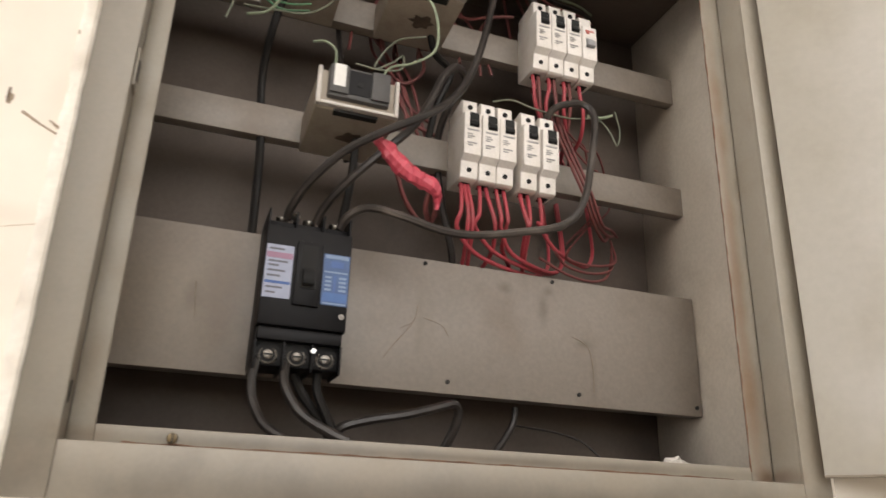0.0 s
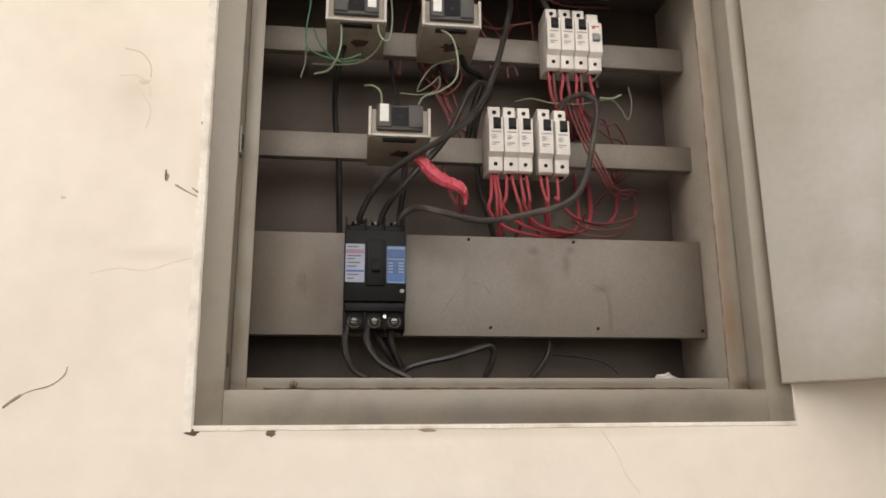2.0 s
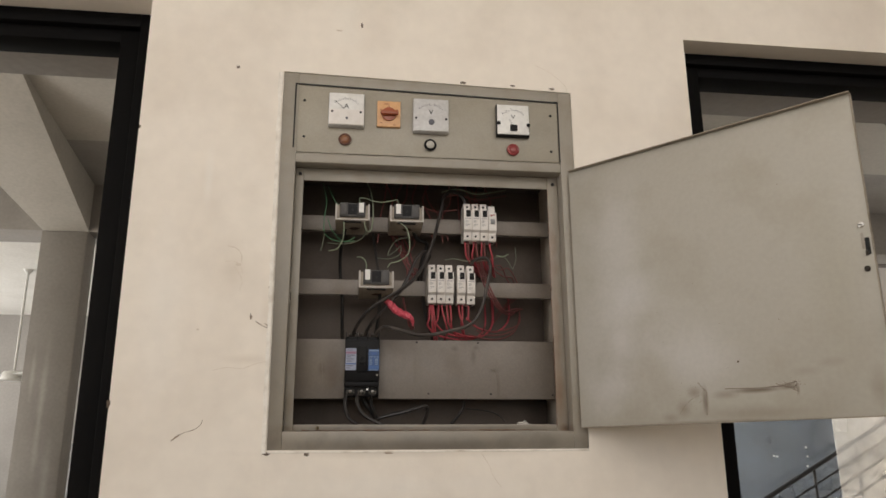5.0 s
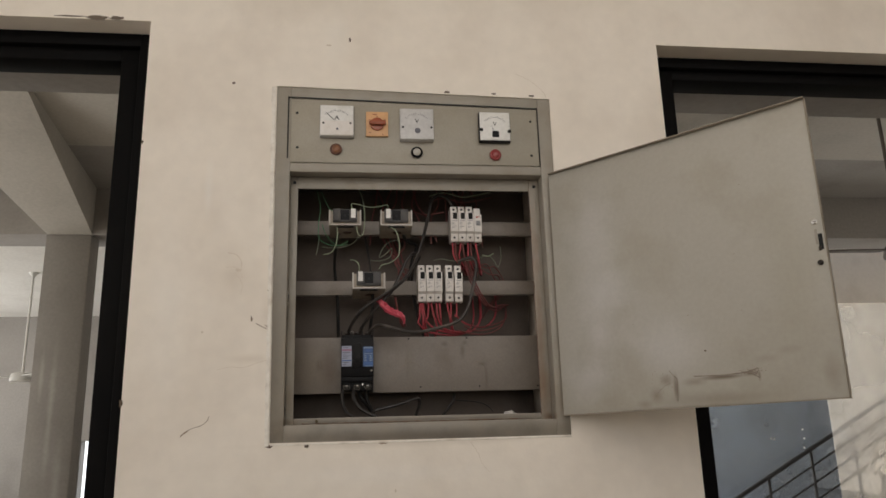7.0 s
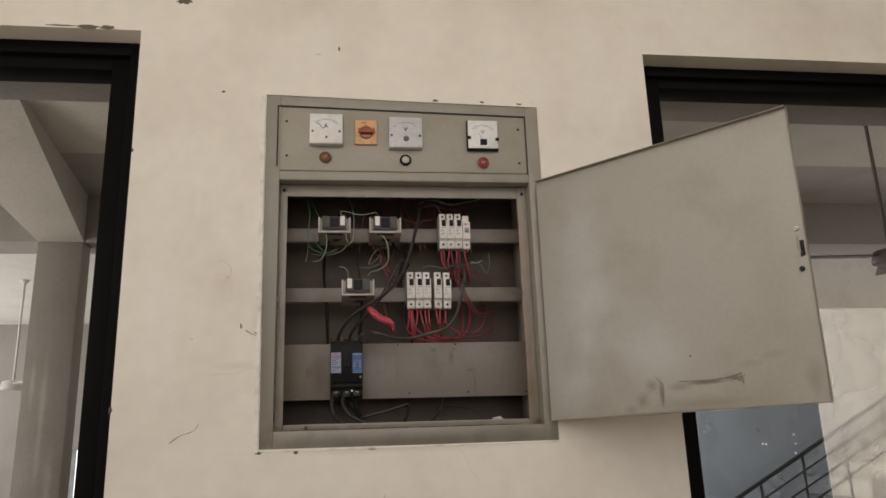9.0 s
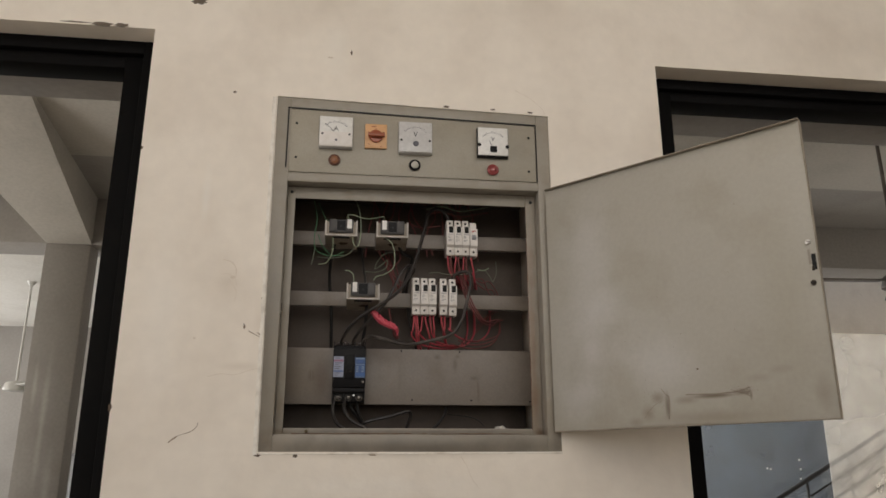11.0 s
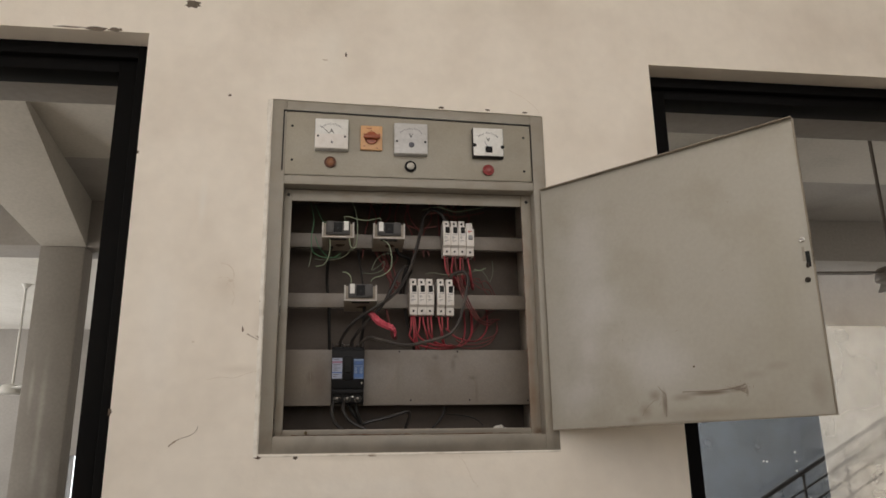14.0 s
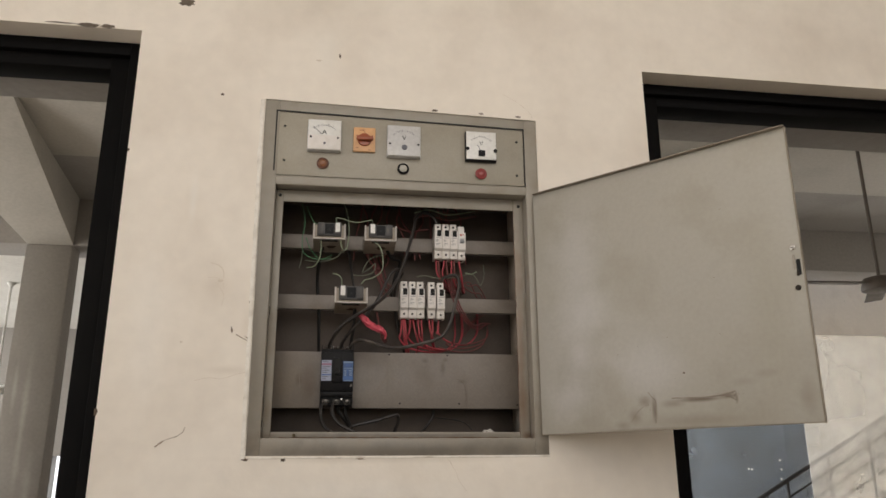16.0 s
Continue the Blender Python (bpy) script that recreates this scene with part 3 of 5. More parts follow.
def ceiling_fan(x, y, z, top, turn, paint, label):
    """z: underside of the motor, top: the ceiling, turn: degrees of the first blade."""
    fan = thing("ceiling_fan", (x, y, z), label, "fan")
    part("downrod", rodded((x, y, z + 0.09), (0, 0, 1), 0.012, top - z - 0.09, 10), paint, fan)
    part("canopy", rodded((x, y, top - 0.04), (0, 0, 1), 0.02, 0.04, 16, r2=0.05), paint, fan)
    part("motor", rodded((x, y, z), (0, 0, 1), 0.12, 0.09, 24, r2=0.10, bevel=0.02), paint, fan)
    for i in range(3):
        blade = boxed(0.12, 0.62, -0.06, 0.06, -0.004, 0.004, 0.003)
        bmesh.ops.transform(blade, matrix=pose(x, y, z + 0.05, 0, 0, turn + 120 * i) @ pose(0, 0, 0, -6, 0, 0), verts=blade.verts[:])
        part("blade", blade, paint, fan)


ceiling_fan(-3.1, 6.2, 1.86, 2.98, 195, FANGREY, "pale grey ceiling fan hanging from a long rod")
ceiling_fan(3.73, 2.5, 2.25, 3.3, 176, FANBROWN, "brown ceiling fan hanging from the hall's slab")


# ---- the distribution cabinet ----
cab = thing("electrical_cabinet", (0.355, 0.1, CZ0), "grey-beige painted steel distribution cabinet set into the wall, door open", "cabinet")
FY = 0.003                                        # front face of the flange
OX0, OX1, OZ0, OZ1 = 0.025, 0.675, 1.236, 1.860   # door opening in the flange
IX0, IX1, IZ0, IZ1 = 0.044, 0.648, 1.252, 1.828   # opening of the rebate
PX0, PX1, PZ0, PZ1 = 0.020, 0.672, 1.886, 2.054   # instrument panel


def sheet(name, x0, x1, y0, y1, z0, z1, mat=CABINET, parent=cab, bevel=0.0012, label=""):
    return part(name, boxed(x0, x1, y0, y1, z0, z1, bevel), mat, parent, label)


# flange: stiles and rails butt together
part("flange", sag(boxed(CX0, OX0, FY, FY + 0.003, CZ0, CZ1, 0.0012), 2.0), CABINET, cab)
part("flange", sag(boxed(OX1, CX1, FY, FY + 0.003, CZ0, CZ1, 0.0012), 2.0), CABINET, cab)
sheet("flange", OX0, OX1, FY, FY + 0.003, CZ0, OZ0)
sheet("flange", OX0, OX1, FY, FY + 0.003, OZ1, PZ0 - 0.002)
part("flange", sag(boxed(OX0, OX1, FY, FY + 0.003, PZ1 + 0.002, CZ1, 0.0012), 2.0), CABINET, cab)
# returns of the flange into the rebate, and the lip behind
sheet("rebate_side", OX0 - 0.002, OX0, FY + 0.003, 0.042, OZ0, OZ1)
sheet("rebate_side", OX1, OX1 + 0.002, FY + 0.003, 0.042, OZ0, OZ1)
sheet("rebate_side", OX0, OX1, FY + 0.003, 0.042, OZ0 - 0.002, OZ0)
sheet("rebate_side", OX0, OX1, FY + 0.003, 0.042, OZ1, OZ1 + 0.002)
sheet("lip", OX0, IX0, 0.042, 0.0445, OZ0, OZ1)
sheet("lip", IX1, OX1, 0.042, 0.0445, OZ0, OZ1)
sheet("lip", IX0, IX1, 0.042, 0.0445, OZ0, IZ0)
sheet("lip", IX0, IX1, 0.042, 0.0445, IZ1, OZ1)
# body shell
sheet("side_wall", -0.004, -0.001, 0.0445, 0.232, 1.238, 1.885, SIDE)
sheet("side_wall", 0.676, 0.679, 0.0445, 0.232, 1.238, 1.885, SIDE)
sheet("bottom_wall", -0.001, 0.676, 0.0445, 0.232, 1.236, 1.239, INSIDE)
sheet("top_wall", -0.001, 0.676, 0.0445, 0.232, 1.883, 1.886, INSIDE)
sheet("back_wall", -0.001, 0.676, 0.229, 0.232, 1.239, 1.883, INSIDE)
# mounting plate, a tray with folded edges
plate = part("mounting_plate", prism(bmesh.new(), [(0.140, 1.315), (0.140, 1.457), (0.16, 1.457), (0.16, 1.455), (0.142, 1.455), (0.142, 1.317), (0.16, 1.317), (0.16, 1.315)], 0.002, 0.674, 0.0004), PLATE, cab, "stained painted mounting plate with drilled holes")
for x, z in ((0.329, 1.452), (0.482, 1.452), (0.358, 1.327), (0.512, 1.327), (0.667, 1.325)):
    part("hole", rodded((x, 0.1385, z), (0, 1, 0), 0.0023, 0.003, 10), HOLE, plate)
for x in (0.02, 0.66):
    for z in (1.34, 1.43):
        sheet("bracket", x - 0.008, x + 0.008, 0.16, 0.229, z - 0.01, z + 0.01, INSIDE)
for z0, z1 in ((1.734, 1.772), (1.569, 1.607)):
    part("mounting_rail", prism(bmesh.new(), [(0.144, z0), (0.144, z1), (0.159, z1), (0.159, z1 - 0.002), (0.146, z1 - 0.002), (0.146, z0 + 0.002), (0.159, z0 + 0.002), (0.159, z0)], -0.001, 0.6755, 0.0004), PLATE, cab)
# seam of rust where the lip is welded
part("rust_line", tube([(IX1 + 0.0015 * noise.noise(Vector((k * 1.7, 2, 3))), 0.0420, OZ0 + 0.012 + 0.0115 * k) for k in range(54)], 0.0007, rings=5, steps=3, wobble=1.2), RUST, cab, "brown rust along the lip edge")
part("rust_line", tube([(IX0 + 0.02 + 0.011 * k, 0.0418, OZ0 + 0.0035 + 0.001 * noise.noise(Vector((k * 1.3, 7, 1)))) for k in range(52)], 0.0008, rings=5, steps=3, wobble=1.2), RUST, cab, "brown rust in the bottom fold")
# a screw in the lip below, dark discs for the holes above
for x, z in ((0.099, 1.2445), (0.035, 1.844), (0.662, 1.841)):
    s = part("lip_fixing", rodded((x, 0.042, z), (0, -1, 0), 0.0042, 0.003, 14, bevel=0.0008), BRASS if z < 1.5 else HOLE, cab)
    part("slot", boxed(x - 0.0006, x + 0.0006, 0.0386, 0.0392, z - 0.0036, z + 0.0036), HOLE, s)
# latch keep on the left stile
keep = part("latch_keep", boxed(0.0255, 0.0275, 0.006, 0.026, 1.520, 1.556, 0.0008), CABINET, cab, "bent steel latch keep")
part("latch_slot", boxed(0.0275, 0.0283, 0.010, 0.018, 1.528, 1.546), HOLE, keep)
part("latch_slot", boxed(0.0253, 0.0258, 0.012, 0.018, 1.262, 1.278), HOLE, cab)

# instrument panel above the door, a removable plate with a dark gap round it
panel = part("instrument_panel", sag(boxed(PX0, PX1, 0.0045, 0.0065, PZ0, PZ1, 0.0008), 2.0), PANEL, cab, "screwed grey-beige instrument panel")
for x0, x1, z0, z1 in ((PX0 - 0.0036, PX0, PZ0 + 0.01, PZ1 + 0.0036), (PX1, PX1 + 0.0026, PZ0, PZ1 + 0.0036), (PX0, PX1, PZ1, PZ1 + 0.0036)):
    part("gap", sag(boxed(x0, x1, 0.0022, 0.0028, z0, z1), 2.0), HOLE, panel)
for x, z in ((0.040, 2.021), (0.042, 1.926), (0.654, 2.012), (0.652, 1.915)):
    part("screw_hole", rodded((x, 0.0045, z), (0, -1, 0), 0.0034, 0.0006, 12), HOLE, panel)

# door leaf, hinged at the right and swung wide open
leaf = thing("cabinet_door", (0.694, -0.006, 1.24), "open grey-beige sheet steel cabinet door with scuffs and lock bolts", "cabinet door")
leaf.parent = None
HX, HY, EX, EY = 0.690, -0.008, 1.108, -0.484
LEN = math.hypot(EX - HX, EY - HY)
SWING = Matrix.Translation((HX, HY, 0)) @ Matrix.Rotation(math.atan2(EY - HY, EX - HX), 4, "Z")


def on_leaf(bm):
    """Leaf coordinates: x from the hinge, y out of the back, -y out of the inner face, z up."""
    for v in bm.verts:
        v.co.z += RISE * v.co.x / LEN * (1.0 if v.co.z < 1.5 else 0.3)
    bmesh.ops.transform(bm, matrix=SWING, verts=bm.verts[:])
    return bm


RIMPAINT = material("grimy_door_edge_paint", (0.25, 0.21, 0.16), 0.5, spots=(0.1, 0.07, 0.045), amount=0.8, scale=30, fine=260, bump=0.1, depth=0.0006)
LZ0, LZ1 = 1.242, 1.857
RISE = 0.0075                                     # the free end hangs a little high


def leaf_dirt_and_light(u, z, du, dz, strength, tint):
    """A blotch at a distance along the leaf from its hinge; serves dirt and painted light."""
    p = SWING @ Vector((u, 0, z))
    return (tuple(p), (max(du * 0.7, 0.004), max(du * 0.75, 0.004), dz), strength, tint)


BROWN, TAN, HINGE_LIGHT = (0.13, 0.095, 0.06), (0.20, 0.16, 0.105), (0.52, 0.505, 0.485)
DOORPAINT = material("scuffed_cabinet_door_paint", (0.385, 0.362, 0.31), 0.5, spots=(0.29, 0.258, 0.195), amount=0.6, scale=7, fine=110, bump=0.07, depth=0.0007, vary=0.028, lump=0.004, stains_and_shading=(
    # Hinge side painted lighter and free end darker for the fall of light.
    leaf_dirt_and_light(0.12, 1.42, 0.16, 0.20, 0.7, HINGE_LIGHT), leaf_dirt_and_light(0.12, 1.68, 0.14, 0.16, 0.45, HINGE_LIGHT), leaf_dirt_and_light(0.28, 1.37, 0.14, 0.08, 0.45, HINGE_LIGHT), leaf_dirt_and_light(0.07, 1.31, 0.08, 0.06, 0.4, HINGE_LIGHT),
    leaf_dirt_and_light(0.56, 1.50, 0.08, 0.30, 0.35, (0.31, 0.285, 0.215)), leaf_dirt_and_light(0.40, 1.262, 0.26, 0.020, 0.45, TAN), leaf_dirt_and_light(0.30, 1.246, 0.34, 0.007, 0.6, BROWN),
    leaf_dirt_and_light(0.400, 1.306, 0.085, 0.0060, 0.85, BROWN), leaf_dirt_and_light(0.455, 1.309, 0.030, 0.0085, 0.8, BROWN), leaf_dirt_and_light(0.472, 1.303, 0.006, 0.016, 0.7, BROWN),
    leaf_dirt_and_light(0.292, 1.290, 0.010, 0.034, 0.7, BROWN), leaf_dirt_and_light(0.270, 1.308, 0.028, 0.016, 0.6, TAN), leaf_dirt_and_light(0.245, 1.275, 0.030, 0.024, 0.6, TAN), leaf_dirt_and_light(0.335, 1.300, 0.040, 0.010, 0.5, TAN),
    leaf_dirt_and_light(0.490, 1.336, 0.050, 0.012, 0.25, TAN), leaf_dirt_and_light(0.535, 1.350, 0.050, 0.012, 0.25, TAN), leaf_dirt_and_light(0.215, 1.258, 0.035, 0.014, 0.5, TAN), leaf_dirt_and_light(0.61, 1.30, 0.03, 0.05, 0.4, TAN)))
part("inner_sheet", on_leaf(boxed(0, LEN, 0.0, 0.002, LZ0, LZ1, 0.0008)), DOORPAINT, leaf)
part("outer_sheet", on_leaf(boxed(0.002, LEN - 0.002, 0.007, 0.009, LZ0 + 0.002, LZ1 - 0.002, 0.0008)), CABINET, leaf)
for x0, x1, z0, z1 in ((0, 0.002, LZ0, LZ1), (LEN - 0.002, LEN, LZ0, LZ1), (0.002, LEN - 0.002, LZ0, LZ0 + 0.002), (0.002, LEN - 0.002, LZ1 - 0.002, LZ1)):
    part("edge_fold", on_leaf(boxed(x0, x1, 0.002, 0.009, z0, z1)), RIMPAINT, leaf)
# the sheet's edges are folded over towards the inside
part("rim", on_leaf(boxed(0.004, LEN, -0.011, 0.0, LZ1 - 0.002, LZ1 + 0.0004, 0.0006)), RIMPAINT, leaf, "grimy folded edge")
part("rim", on_leaf(boxed(LEN - 0.002, LEN, -0.0015, 0.0, LZ0 + 0.002, LZ1 - 0.002, 0.0006)), RIMPAINT, leaf, "grimy folded edge")
part("rim", on_leaf(boxed(0.0, LEN, -0.003, 0.0, LZ0, LZ0 + 0.002, 0.0006)), RIMPAINT, leaf, "grimy folded edge")
for z in (1.593, 1.510):
    bolt = part("lock_bolt", on_leaf(rodded((LEN - 0.0155, 0, z), (0, -1, 0), 0.0055, 0.0045, 16, bevel=0.0016)), STEEL if z > 1.55 else DARKBOLT, leaf)
    part("bolt_slot", on_leaf(boxed(LEN - 0.0195, LEN - 0.0115, -0.0050, -0.0044, z - 0.0006, z + 0.0006)), HOLE, bolt)
lock = part("lock_slot", on_leaf(boxed(LEN - 0.0135, LEN - 0.0055, -0.0006, 0.0, 1.536, 1.568, 0.0)), HOLE, leaf)
part("lock_tongue", on_leaf(boxed(LEN - 0.0145, LEN - 0.0095, -0.004, -0.0005, 1.534, 1.543, 0.001)), DARKBOLT, lock)
part("lock_plate", on_leaf(boxed(LEN - 0.0190, LEN - 0.0142, -0.0014, 0.0, 1.548, 1.578, 0.0005)), CABINET, lock, "torn sheet edge beside the lock slot")


def smear(bm, centre, width, height, blobs, seed, size=0.004):
    """Many thin flecks of dirt strewn over a patch, thick in the middle."""
    rng = random.Random(seed)
    for _ in range(blobs):
        x = centre[0] + rng.gauss(0, width)
        z = centre[1] + rng.gauss(0, height)
        r = size * rng.uniform(0.15, 1.0)
        pts = [bm.verts.new((x + r * rng.uniform(0.5, 1.6) * math.cos(a), -0.0006, z + r * rng.uniform(0.3, 0.8) * math.sin(a))) for a in [k * math.pi / 3 for k in range(6)]]
        bm.faces.new(pts)
    return bm


def trail(points, r):
    """A thin line of dirt on the leaf's inner face: along the leaf, and height."""
    return on_leaf(tube([(u, -0.0002, z) for u, z in points], r, rings=5, wobble=0.8))


for pts, r in (([(0.335, 1.3075), (0.36, 1.3065), (0.394, 1.3045), (0.42, 1.3055), (0.442, 1.3065), (0.471, 1.313)], 0.0009), ([(0.442, 1.3065), (0.458, 1.302), (0.472, 1.294)], 0.0009),
               ([(0.280, 1.324), (0.288, 1.313), (0.296, 1.304), (0.295, 1.283), (0.293, 1.258)], 0.0007), ([(0.236, 1.262), (0.246, 1.276), (0.262, 1.290), (0.280, 1.298)], 0.0005)):
    part("dirt_trail", trail(pts, r), DIRTSOFT, leaf, "brown dirt scrape")
bm = smear(bmesh.new(), (0.455, 1.3075), 0.012, 0.003, 120, 5, 0.0014)
smear(bm, (0.468, 1.306), 0.003, 0.006, 60, 6, 0.0012)
smear(bm, (0.27, 1.30), 0.022, 0.012, 60, 8, 0.0009)
tagged(part("dirt_smear", on_leaf(bm), DIRTSOFT, leaf, "brown dirt smear", smooth=False), kind="stuff")
part("dirt_spot", on_leaf(rodded((0.366, 0, 1.359), (0, -1, 0), 0.0022, 0.0006, 10)), DIRT, leaf)
bm = smear(bmesh.new(), (0.30, 1.45), 0.16, 0.12, 22, 9, 0.0012)
tagged(part("dirt_flecks", on_leaf(bm), DIRT, leaf, "small dark flecks", smooth=False), kind="stuff")


def plate_trail(points, r):
    return tube([(x, 0.1399, z) for x, z in points], r, rings=5, wobble=0.8)


for pts, r in (([(0.505, 1.391), (0.517, 1.387), (0.527, 1.378), (0.531, 1.355), (0.531, 1.33)], 0.0006), ([(0.10, 1.40), (0.103, 1.365)], 0.0007), ([(0.323, 1.405), (0.318, 1.385), (0.300, 1.362), (0.288, 1.345)], 0.0005), ([(0.33, 1.392), (0.350, 1.386), (0.358, 1.375)], 0.0004), ([(0.318, 1.385), (0.305, 1.378)], 0.0004)):
    part("dirt_trail", plate_trail(pts, r), DIRTSOFT, plate, "brown dirt trail")

# ---- instruments on the panel ----
def meter(x, z, w, face, letter, style):
    ob = thing("panel_meter", (x, 0.0, z - w / 2), {"a": "white square ammeter with a needle scale", "b": "clouded square voltmeter with a plain lower half", "c": "white square voltmeter with a black base edge"}[style], "meter", "panel meters")
    h = w / 2
    part("body", boxed(x - h, x + h, -0.010, 0.0045, z - h, z + h, 0.0015), BLACK if style == "c" else DIALGREY, ob)
    cover = part("dial", boxed(x - h + 0.0015, x + h - 0.0015, -0.0135, -0.010, z - h + (0.003 if style == "c" else 0.0015), z + h - 0.0015, 0.001), face, ob)
    y = -0.0137
    bm = bmesh.new()
    for i in range(15):
        a = radians(132 - 84 * i / 14)
        for k in range(2 if i % 3 else 3):
            r = w * (0.50 + 0.022 * k)
            box(bm, x + r * math.cos(a) * 0.92 - 0.0006, x + r * math.cos(a) * 0.92 + 0.0006, y - 0.0001, y, z - w * 0.2 + r * math.sin(a) - 0.0009, z - w * 0.2 + r * math.sin(a) + 0.0009)
    part("scale_marks", bm, INK, cover, smooth=False)
    letters("unit_letter", letter, w * 0.2, (x, y, z + w * 0.08), BLACK, cover)
    if style == "a":
        part("lower_cover", boxed(x - h + 0.001, x + h - 0.001, -0.0160, -0.0135, z - h + 0.001, z - 0.002, 0.001), WHITE, ob)
        needle = boxed(-0.0006, 0.0006, y - 0.0004, y - 0.0001, 0, w * 0.36)
        bmesh.ops.transform(needle, matrix=pose(x - 0.006, 0, z, 0, -46, 0), verts=needle.verts[:])
        part("needle", needle, BLACK, cover)
        part("zero_screw", rodded((x + 0.001, -0.016, z - w * 0.29), (0, -1, 0), 0.0032, 0.001, 12), INK, ob)
        rivets = ((-0.40, -0.10), (0.40, -0.10))
    elif style == "b":
        part("lower_cover", boxed(x - h + 0.001, x + h - 0.001, -0.0152, -0.0135, z - h + 0.001, z - w * 0.02, 0.001), DIALGREY, ob)
        part("zero_screw", rodded((x + 0.001, -0.0152, z - w * 0.22), (0, -1, 0), 0.0075, 0.002, 18, bevel=0.0006), INK, ob)
        rivets = ((-0.42, -0.12), (0.42, -0.12))
    else:
        part("pivot_cover", boxed(x - 0.008, x + 0.010, -0.0152, -0.0135, z - w * 0.36, z - w * 0.16, 0.002), BLACK, ob)
        needle = boxed(-0.0006, 0.0006, y - 0.0004, y - 0.0001, 0, w * 0.2)
        bmesh.ops.transform(needle, matrix=pose(x - 0.002, 0, z - w * 0.16, 0, -30, 0), verts=needle.verts[:])
        part("needle", needle, INK, cover)
        rivets = ((-0.45, -0.13), (0.45, -0.17))
    for u, v in rivets:
        part("rivet", rodded((x + u * w, -0.016, z + v * w), (0, -1, 0), 0.0028 if style != "c" else 0.005, 0.0012, 12), BLACK, ob)
    return ob


meter(0.142, 1.995, 0.086, DIAL, "A", "a")
meter(0.348, 1.990, 0.088, DIALGREY, "V", "b")
meter(0.5535, 1.988, 0.083, DIAL, "V", "c")

switch = thing("selector_switch", (0.245, 0.0, 1.96), "orange selector switch plate with a red-brown knob", "switch")
part("plate", boxed(0.2165, 0.2735, -0.004, 0.0045, 1.958, 2.026, 0.0015), ORANGE, switch)
part("knob_base", rodded((0.245, -0.004, 1.990), (0, -1, 0), 0.0175, 0.006, 24, bevel=0.001), KNOBRED, switch)
part("knob_grip", boxed(0.224, 0.268, -0.022, -0.010, 1.984, 1.996, 0.004), KNOBRED, switch)
for dx, dz, w in ((-0.006, 0.028, 0.012), (-0.019, 0.012, 0.004), (0.02, 0.013, 0.004), (-0.018, -0.022, 0.005), (0.014, -0.027, 0.005), (0.0, 0.022, 0.003)):
    part("print", boxed(0.245 + dx - w / 2, 0.245 + dx + w / 2, -0.0042, -0.004, 1.990 + dz - 0.001, 1.990 + dz + 0.001), KNOBRED, switch, smooth=False)


def pilot(x, z, lens, rim, label):
    ob = thing("pilot_lamp", (x, 0.0, z - 0.015), label, "pilot lamp", "pilot lamps")
    part("bezel", ring(bmesh.new(), (x, -0.001, z), (0, -1, 0), 0.0122, 0.0034), rim, ob)
    part("collar", rodded((x, 0.0045, z), (0, -1, 0), 0.0125, 0.006, 24), rim, ob)
    bm = bmesh.new()
    bmesh.ops.create_uvsphere(bm, u_segments=20, v_segments=10, radius=0.0112, matrix=Matrix.Translation((x, -0.001, z)) @ Matrix.Diagonal((1, 0.55, 1, 1)))
    part("lens", bm, lens, ob)


RIMBROWN = material("brown_lamp_rim", (0.12, 0.05, 0.03), 0.4, bump=0)
pilot(0.140, 1.921, LENSAMBER, RIMBROWN, "round amber pilot lamp with a brown rim")
pilot(0.3475, 1.9165, LENSCLEAR, BLACK, "round clear pilot lamp with a black rim")
pilot(0.554, 1.9135, LENSRED, LENSRED, "round red pilot lamp")

# ---- moulded case breaker ----
INKMID = material("mid_blue_print", (0.045, 0.12, 0.33), 0.5, bump=0)
DULLSTEEL = material("dull_terminal_screw", (0.15, 0.14, 0.125), 0.3, metal=1.0, spots=(0.08, 0.065, 0.055), amount=0.9, scale=150, fine=500)
mccb = thing("moulded_case_breaker", (0.196, 0.11, 1.318), "black three-pole moulded case breaker with white and blue labels", "circuit breaker")
MX0, MX1, MZ0, MZ1 = 0.155, 0.236, 1.318, 1.458
part("case", boxed(MX0, MX1, 0.098, 0.140, MZ0, MZ1, 0.002), BLACK, mccb)
cover = part("cover", boxed(MX0, MX1, 0.083, 0.098, MZ0 + 0.034, MZ1 - 0.010, 0.002), BLACK, mccb)
part("cover_step", boxed(MX0 + 0.002, MX1 - 0.002, 0.088, 0.098, MZ0 + 0.022, MZ0 + 0.034, 0.001), BLACK, mccb)
part("handle_surround", boxed(0.184, 0.208, 0.079, 0.083, 1.372, 1.434, 0.0012), BLACK, mccb)
part("handle_slot", boxed(0.1885, 0.2035, 0.0784, 0.079, 1.388, 1.430), HOLE, mccb)
part("handle", prism(bmesh.new(), [(0.079, 1.390), (0.0715, 1.391), (0.0705, 1.396), (0.0725, 1.401), (0.079, 1.408)], 0.1905, 0.2015, 0.001), HOLE, mccb)
lab = part("label_plate", boxed(0.1565, 0.1815, 0.0824, 0.083, 1.377, 1.428), LABELWHITE, mccb, "white printed label")
part("print", boxed(0.1570, 0.1810, 0.0821, 0.0824, 1.4150, 1.4205), INKPLUM, lab, smooth=False)
part("print", boxed(0.1575, 0.1805, 0.0821, 0.0824, 1.3905, 1.3930), INKBLUE, lab, smooth=False)
